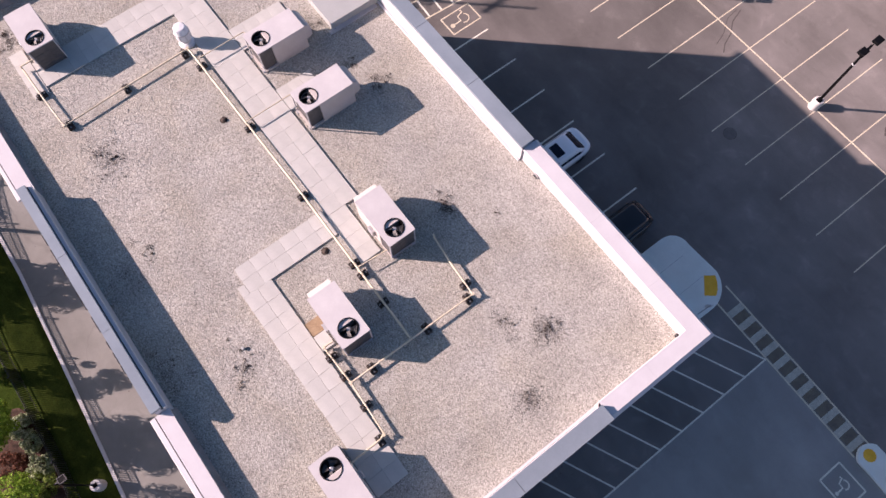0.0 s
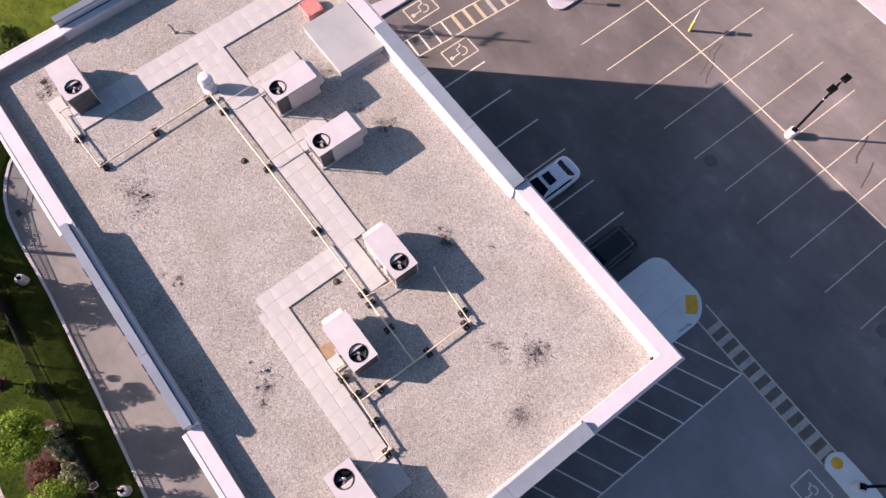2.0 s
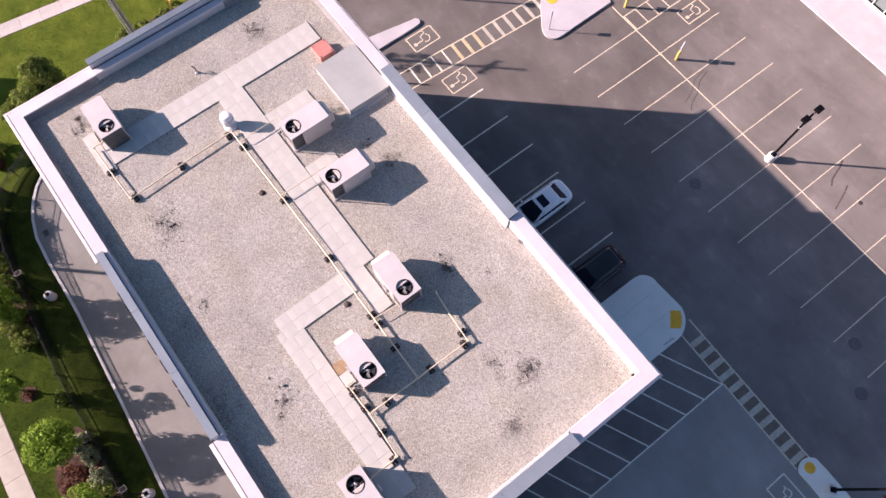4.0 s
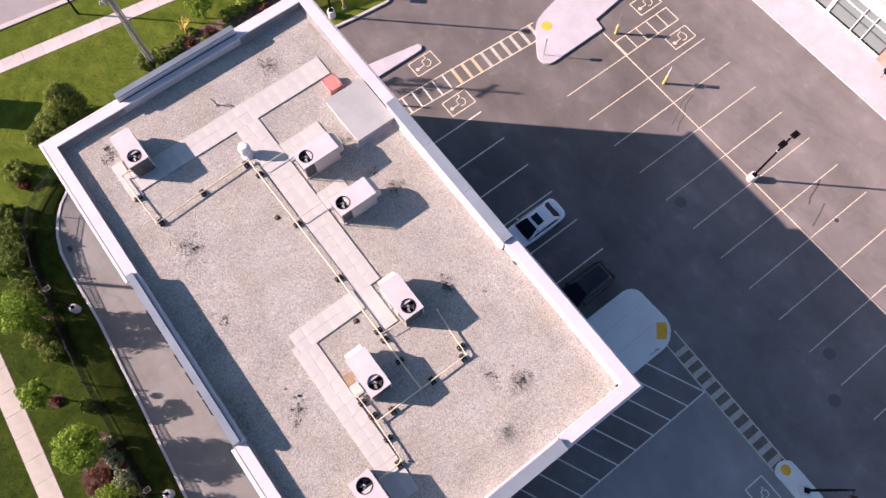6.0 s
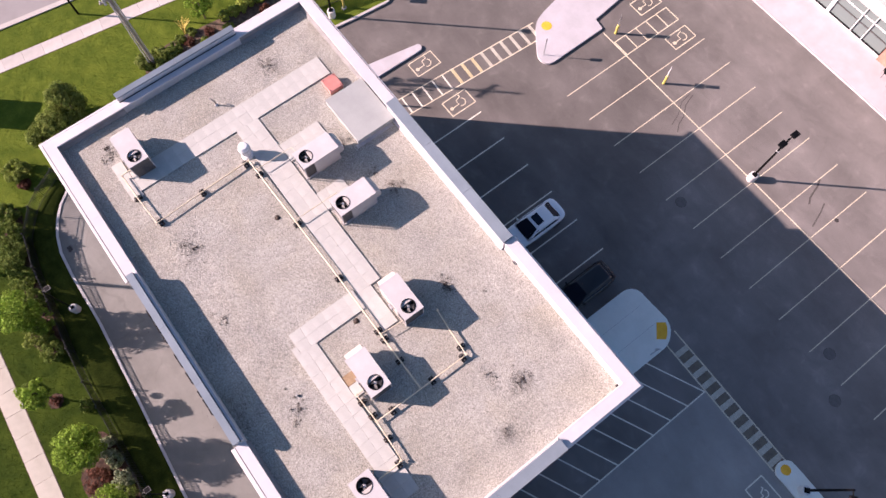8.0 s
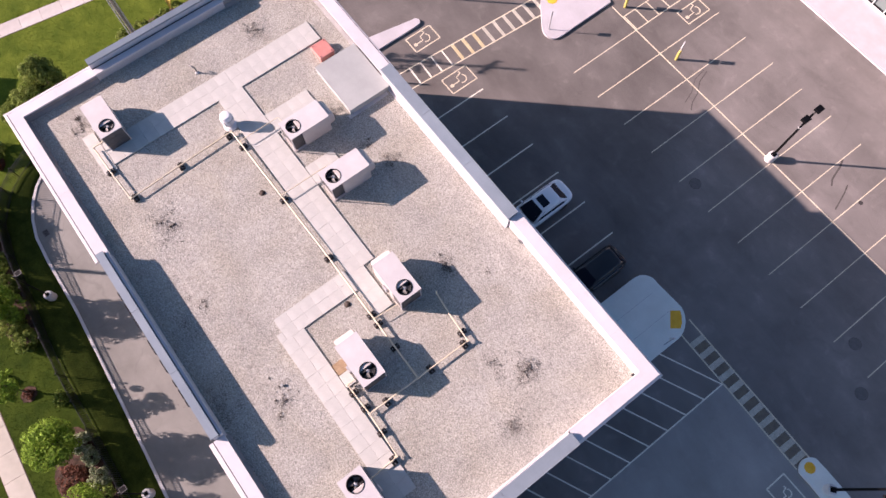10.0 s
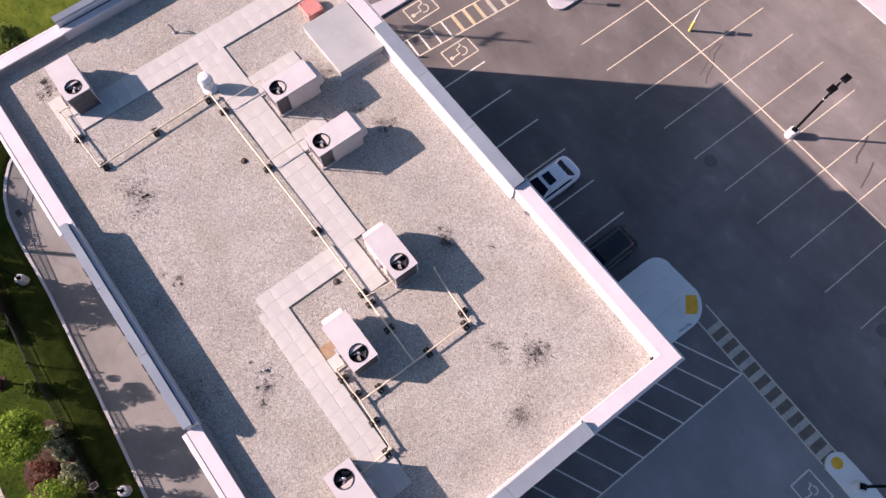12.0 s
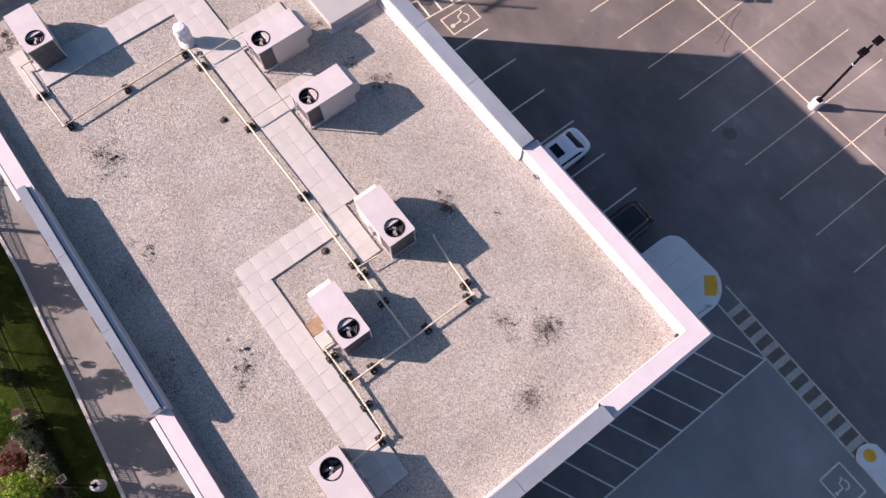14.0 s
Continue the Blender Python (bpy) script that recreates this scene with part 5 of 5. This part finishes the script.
for x0, x1 in zip(BAYS, BAYS[1:]):
    win = part("window", bx(fresh(), x0 + 0.08, x1 - 0.08, FY + 0.08, FY + 0.12, 0.16, 2.8), STOREGLASS, shop, "pale reflecting shop glass")
    part("sill", bx(fresh(), x0, x1, FY - 0.04, FY + 0.2, 0.0, 0.16), WHITEFRAME, win)
    part("low_rail", bx(fresh(), x0, x1, FY - 0.01, FY + 0.16, 0.16, 0.26), BLACKMETAL, win, "dark threshold rail")
    # One dark bar drawn in place of the reflections across the glass.
    for z in (1.25,):
        part("reflection_bar", bx(fresh(), x0 + 0.06, x1 - 0.06, FY + 0.03, FY + 0.14, z, z + 0.1), COIL, win, "dark bar standing for a reflection in the glass")
    part("transom", bx(fresh(), x0, x1, FY, FY + 0.16, 2.0, 2.07), WHITEFRAME, win)
    part("mullion", bx(fresh(), x0 - (0.14 if x0 == -11.95 else 0.035), x0 + (0.14 if x0 == -11.95 else 0.035), FY - 0.05, FY + 0.2, 0.0, 2.8), WHITEFRAME, win)
part("pier", bx(fresh(), -60, -24.05, FY - 0.02, FY + 0.5, -0.1, 2.8), SALMON, shop)
part("pier", bx(fresh(), -6.7, -3.4, FY - 0.25, FY + 0.5, -0.1, 2.6), ORANGE, shop, "orange cladding panel")
part("pier", bx(fresh(), -6.7, 60, FY - 0.02, FY + 0.5, -0.1, 2.8), SALMON, shop)
seat = thing("patio_chair", (-5.35, 34.6, 0.1), "dark metal patio chair on the shop sidewalk", "chair", turn=35)
part("seat", bx(fresh(), -0.24, 0.24, -0.24, 0.24, 0.43, 0.46, 0.01), BLACKMETAL, seat)
part("backrest", bx(fresh(), -0.24, 0.24, 0.21, 0.24, 0.46, 0.86, 0.01), BLACKMETAL, seat)
for x in (-0.22, 0.22):
    for y in (-0.22, 0.22):
        part("leg", tube(fresh(), [(x, y, 0.0), (x, y, 0.44)], 0.016, 6), BLACKMETAL, seat)
copy_thing(seat, pose(-4.5, 34.2, 0.1, 0, 0, 200))


# ---- planting ----
def leaves(count, clumps, radius, height, base_z, leaf, seed, flat=1.0):
    r = np.random.default_rng(seed)
    a = r.uniform(0, 6.283, clumps)
    u = r.uniform(-1, 1, clumps)
    k = r.uniform(0.45, 1.0, clumps) ** 0.6
    cc = np.stack([radius * k * np.sqrt(1 - u * u) * np.cos(a), radius * k * np.sqrt(1 - u * u) * np.sin(a), base_z + height / 2 + height / 2 * k * u], 1)
    cr = radius * r.uniform(0.2, 0.4, clumps)
    pick = r.integers(0, clumps, count)
    d = r.normal(size=(count, 3))
    d /= np.linalg.norm(d, axis=1)[:, None]
    c = cc[pick] + d * (cr[pick] * r.uniform(0.6, 1.0, count) ** 0.5)[:, None] * np.array([1, 1, flat])
    c[:, 2] = np.maximum(c[:, 2], 0.04)
    t = r.normal(size=(count, 3))
    t -= d * (t * d).sum(1)[:, None] * 0.7
    t /= np.linalg.norm(t, axis=1)[:, None]
    b = np.cross(d, t) + 0.25 * r.normal(size=(count, 3))
    b /= np.linalg.norm(b, axis=1)[:, None]
    s = (leaf * r.uniform(0.6, 1.4, count))[:, None]
    v = np.stack([c - t * s, c + b * s * 0.55, c + t * s, c - b * s * 0.55], 1).reshape(-1, 3)
    f = np.array([0, 1, 2, 3])[None] + 4 * np.arange(count)[:, None]
    return v, f, cc


def plant(name, x, y, radius, height, material, label, category, trunk=0.0, count=1500, leaf=0.07, seed=1, group="", clumps=26, flat=1.0):
    ob = thing(name, (x, y, 0.05), label, category, group)
    v, f, cc = leaves(count, clumps, radius, height, trunk, leaf, seed, flat)
    mesh = bpy.data.meshes.new("crown")
    mesh.from_pydata(v.tolist(), [], f.tolist())
    mesh.materials.append(material)
    crown = new("crown", mesh)
    crown.parent = ob
    bm = fresh()
    if trunk:
        tube(bm, [(0, 0, -0.1), (0.02, 0.01, trunk * 0.6), (0, 0.03, trunk + height * 0.45)], 0.03 + 0.02 * height, 7, 0.02)
    for i in range(0, len(cc), 3):
        z0 = trunk * 0.8 if trunk else 0.0
        tube(bm, [(0, 0, z0), tuple(Vector(cc[i]) * 0.55 + Vector((0, 0, 0.25 * z0))), tuple(cc[i])], 0.022, 5, 0.006)
    part("trunk" if trunk else "stem", bm, BARK, ob)
    return ob


PLANTS = [
    # x, y, radius, height, trunk, material, leaves, kind
    (-39.1, -15.5, 1.15, 3.4, 0.0, LEAFPALE, 11000, "shrub"), (-38.5, -16.8, 1.15, 2.2, 0.0, LEAFPALE, 9000, "shrub"), (-38.6, -18.2, 0.85, 1.6, 0.0, LEAFPALE, 4500, "shrub"), (-37.2, -20.9, 0.8, 1.2, 0.0, LEAFPALE, 3000, "shrub"), (-36.2, -21.0, 0.4, 0.5, 0.0, LEAFRED, 800, "shrub"),
    (-34.7, -22.8, 0.8, 1.1, 0.0, LEAFDARK, 2600, "shrub"), (-32.8, -23.4, 1.05, 1.5, 0.0, LEAFDARK, 4600, "shrub"), (-31.4, -23.9, 1.05, 1.4, 0.0, LEAFDARK, 4400, "shrub"),
    (-26.7, -24.85, 1.25, 2.5, 1.2, LEAF, 4800, "tree"), (-25.9, -24.2, 0.8, 1.6, 0.4, LEAF, 1800, "shrub"), (-27.8, -24.2, 0.8, 1.3, 0.0, LEAFDARK, 2400, "shrub"), (-25.6, -25.0, 0.9, 1.2, 0.0, LEAFPALE, 2600, "shrub"), (-24.1, -24.7, 0.8, 1.2, 0.0, LEAFDARK, 2200, "shrub"),
    (-21.3, -26.1, 0.85, 2.0, 1.5, LEAF, 2600, "tree"), (-22.9, -27.1, 0.4, 0.5, 0.0, LEAFDARK, 500, "shrub"),
    (-16.8, -25.4, 1.25, 2.5, 1.3, LEAF, 6500, "tree"), (-16.6, -24.7, 0.6, 1.0, 0.0, LEAFWHITE, 2200, "shrub"), (-15.6, -24.7, 0.5, 0.8, 0.0, LEAFWHITE, 1700, "shrub"), (-15.2, -26.2, 0.9, 0.8, 0.0, LEAFRED, 1200, "shrub"),
    (-14.3, -24.9, 0.6, 0.9, 0.0, LEAFWHITE, 2000, "shrub"), (-21.2, -26.15, 0.3, 0.3, 0.0, LEAFRED, 400, "shrub"), (-13.4, -25.3, 0.8, 1.2, 0.0, LEAFDARK, 1300, "shrub"), (-12.9, -25.6, 1.1, 2.4, 1.4, LEAF, 2400, "tree"),
    (-40.95, -3.5, 0.95, 1.9, 0.8, LEAF, 2600, "tree"), (-39.9, -9.3, 0.6, 0.8, 0.0, LEAFPALE, 2600, "shrub"), (-39.7, -8.0, 0.7, 0.8, 0.0, LEAFPALE, 2900, "shrub"), (-39.6, -6.9, 0.6, 0.6, 0.0, LEAFDARK, 2000, "shrub"), (-40.2, -6.1, 0.4, 0.5, 0.0, LEAFPALE, 900, "shrub"), (-40.3, -5.0, 0.35, 0.4, 0.0, LEAFPALE, 700, "shrub"),
    (-39.97, -2.2, 0.45, 0.7, 0.0, LEAFLIME, 2600, "shrub"), (-39.95, -1.45, 0.42, 0.65, 0.0, LEAFLIME, 1700, "shrub"), (-39.9, -0.7, 0.48, 0.75, 0.0, LEAFLIME, 2800, "shrub"), (-39.92, 0.1, 0.42, 0.65, 0.0, LEAFLIME, 1700, "shrub"), (-39.9, 0.85, 0.46, 0.7, 0.0, LEAFLIME, 2600, "shrub"), (-39.9, 1.6, 0.42, 0.65, 0.0, LEAFLIME, 1700, "shrub"), (-38.9, -2.6, 0.45, 0.5, 0.0, LEAFDARK, 900, "shrub"), (-38.7, 0.6, 0.45, 0.5, 0.0, LEAFRED, 900, "shrub"),
    (-39.4, -8.6, 0.65, 0.6, 0.0, LEAFPALE, 2400, "shrub"), (-39.3, -7.3, 0.6, 0.55, 0.0, LEAFPALE, 2200, "shrub"), (-38.9, -4.6, 0.4, 0.4, 0.0, LEAFPALE, 900, "shrub"),
    (-39.5, -3.9, 0.4, 0.4, 0.0, LEAFRED, 500, "shrub"), (-39.6, -5.6, 0.4, 0.45, 0.0, LEAFRED, 500, "shrub"), (-29.6, -24.1, 0.8, 1.0, 0.0, LEAFDARK, 1300, "shrub"), (-19.6, -24.6, 0.5, 0.7, 0.0, LEAFDARK, 700, "shrub"),
]
PLANTS += [(-32.65, -1.4, 0.85, 2.0, 3.4, LEAF, 420, "tree")]   # behind the building, known by their shadows
WORDS = {id(LEAFWHITE): "white blossoming", id(LEAF): "fresh green", id(LEAFLIME): "bright lime green", id(LEAFDARK): "dull dark green", id(LEAFPALE): "pale grey-green flowering", id(LEAFRED): "russet low"}
for i, (x, y, r, h, t, m, n, k) in enumerate(PLANTS):
    lab = WORDS[id(m)] + (" young tree on the lawn by the fence" if k == "tree" else " leafy shrub in the planting bed")
    plant("young_tree" if k == "tree" else "shrub", x, y, r, h, m, lab, k, t, int(1.7 * n), 0.066 if k == "tree" else 0.06, 40 + i, "trees of the lawn" if k == "tree" else "shrubs of the beds", clumps=34 if n < 4000 else 80)
# tall sign outside the lawn corner, known by its broad shadow
board = thing("monument_sign", (-45.0, -22.4, 0.0), "broad plain monument sign standing on the lawn", "sign", turn=-43)
part("panel", bx(fresh(), -1.2, 1.2, -0.15, 0.15, 0.0, 2.9, 0.02), WALL, board)
part("plinth", bx(fresh(), -1.3, 1.3, -0.25, 0.25, -0.1, 0.3, 0.02), CONCRETE, board)
# ornamental yellow grass
tuft = thing("ornamental_grass", (-40.55, -5.5, 0.05), "yellow ornamental grass with arching blades", "grass")
for k in range(16):
    a = random.uniform(-0.45, 0.45) + random.choice((2.2, 2.2, 2.9))
    n = random.uniform(0.7, 1.1)
    part("blade", tube(fresh(), [(0, 0, 0), (0.3 * n * math.cos(a), 0.3 * n * math.sin(a), 0.6), (0.95 * n * math.cos(a), 0.95 * n * math.sin(a), 0.9)], 0.045, 4, 0.012), STRAW, tuft)

# mulch beds
def soft(outline, rounds=3):
    """Round the corners off and let the edge wander a little."""
    for _ in range(rounds):
        n = len(outline)
        outline = [(a[0] * f + b[0] * (1 - f), a[1] * f + b[1] * (1 - f)) for a, b in ((outline[i], outline[(i + 1) % n]) for i in range(n)) for f in (0.75, 0.25)]
    return [(x + random.uniform(-0.05, 0.05), y + random.uniform(-0.05, 0.05)) for x, y in outline]


for outline in ([(-40.1, -9.6), (-40.6, -7.4), (-40.6, -5.8), (-40.2, -3.2), (-40.2, -0.4), (-40.1, 3.2), (-37.6, 3.2), (-37.6, -4.0), (-37.9, -9.8)], [(-30.0, -23.6), (-28.6, -25.2), (-26.5, -25.8), (-24.2, -25.5), (-23.4, -24.1), (-27.0, -23.5)],
                [(-18.2, -24.2), (-17.4, -26.0), (-16.0, -27.3), (-13.0, -27.2), (-11.4, -26.0), (-11.2, -24.7)], arc(-21.2, -26.15, 0.5, 0, 330, 9), arc(-32.5, -0.65, 1.5, 0, 330, 9), [(-35.4, -22.3), (-35.0, -23.6), (-32.0, -24.6), (-30.4, -24.2), (-30.4, -23.2), (-32.6, -23.1), (-34.0, -22.2)]):
    tagged(part("mulch_bed", prism(fresh(), soft(outline), -0.1, 0.075), MULCH if outline[0][0] < -38 else SOIL), "brown mulch bed with low planting", "planting bed", kind="structure")

# grass blades over the near lawn
rng = np.random.default_rng(11)
N_BLADE = 170000
px = np.concatenate([rng.uniform(-50, -7, N_BLADE // 2), rng.uniform(-49.5, -34.7, N_BLADE // 2)])
py = np.concatenate([rng.uniform(-33, -21.6, N_BLADE // 2), rng.uniform(-22, 10, N_BLADE // 2)])


def beside(ax, ay, bx2, by2, half):
    dx, dy = bx2 - ax, by2 - ay
    n = math.hypot(dx, dy)
    return np.abs((px - ax) * dy / n - (py - ay) * dx / n) > half


keep = beside(-50.6, -45.5, -41.9, 12.5, 0.62) & beside(-46.0, -26.83, -6.0, -29.77, 0.66)
keep &= (px - -49.4) > (py - -16.0) * 0.1464 + 0.0
bank_y = np.interp(px, [p[0] for p in BANK_TOP[::-1]], [p[1] for p in BANK_TOP[::-1]])
keep &= (px < -36.0) | (py < bank_y - 0.02)
px, py = px[keep], py[keep]
n = len(px)
a = rng.uniform(0, 6.283, n)
w, h = rng.uniform(0.012, 0.026, n), rng.uniform(0.02, 0.075, n)
lean = rng.normal(0, 0.04, (n, 2))
v = np.stack([np.stack([px - w * np.cos(a), py - w * np.sin(a), np.full(n, 0.04)], 1), np.stack([px + w * np.cos(a), py + w * np.sin(a), np.full(n, 0.04)], 1),
              np.stack([px + lean[:, 0], py + lean[:, 1], 0.05 + h], 1)], 1).reshape(-1, 3)
v = v.reshape(-1, 3, 3)
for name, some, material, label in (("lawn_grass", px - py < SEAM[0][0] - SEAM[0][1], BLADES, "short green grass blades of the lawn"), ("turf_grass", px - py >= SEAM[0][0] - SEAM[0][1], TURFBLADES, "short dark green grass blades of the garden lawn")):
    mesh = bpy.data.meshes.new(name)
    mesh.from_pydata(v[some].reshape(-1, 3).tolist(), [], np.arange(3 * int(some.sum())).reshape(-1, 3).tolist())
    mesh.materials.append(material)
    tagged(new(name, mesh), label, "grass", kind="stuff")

# ---- roof walkway of concrete pavers ----
walkway = thing("roof_walkway", (0, 0, ZR), "walkway of pale square concrete pavers over gravel", "walkway", kind="structure")
PAVER_MESH = {}


def pavers(x0, x1, y0, y1, nx, ny, shift=0.0):
    dx, dy = (x1 - x0) / nx, (y1 - y0) / ny
    key = (round(dx, 3), round(dy, 3))
    if key not in PAVER_MESH:
        PAVER_MESH[key] = finish(bx(fresh(), -dx / 2 + 0.002, dx / 2 - 0.002, -dy / 2 + 0.002, dy / 2 - 0.002, -0.02, 0.062, 0.002), "paver", PAVER)
    for i in range(nx):
        for j in range(ny):
            piece("paver", PAVER_MESH[key], walkway, (x0 + dx * (i + 0.5), y0 + dy * (j + 0.5), random.uniform(-0.003, 0.003)), random.uniform(-0.15, 0.15))


pavers(-24.46, -23.14, -13.4, -1.58, 2, 19)            # strip along the street side
pavers(-23.14, -11.78, -7.66, -6.3, 17, 2)              # spine between the units
pavers(-11.78, -9.5, -7.72, -6.87, 4, 1)
pavers(-12.1, -10.98, -11.5, -7.72, 2, 6)
pavers(-10.98, -4.5, -11.78, -10.62, 10, 2)
pavers(-11.4, -10.98, -11.78, -11.5, 1, 1)
pavers(-4.5, -2.68, -11.86, -10.62, 3, 2)
pavers(-25.32, -22.86, -14.02, -13.42, 4, 1)
pavers(-21.06, -19.86, -6.28, -3.85, 2, 4)
pavers(-17.5, -16.35, -6.28, -4.7, 2, 3)
pavers(-8.3, -7.68, -10.6, -10.12, 1, 1)
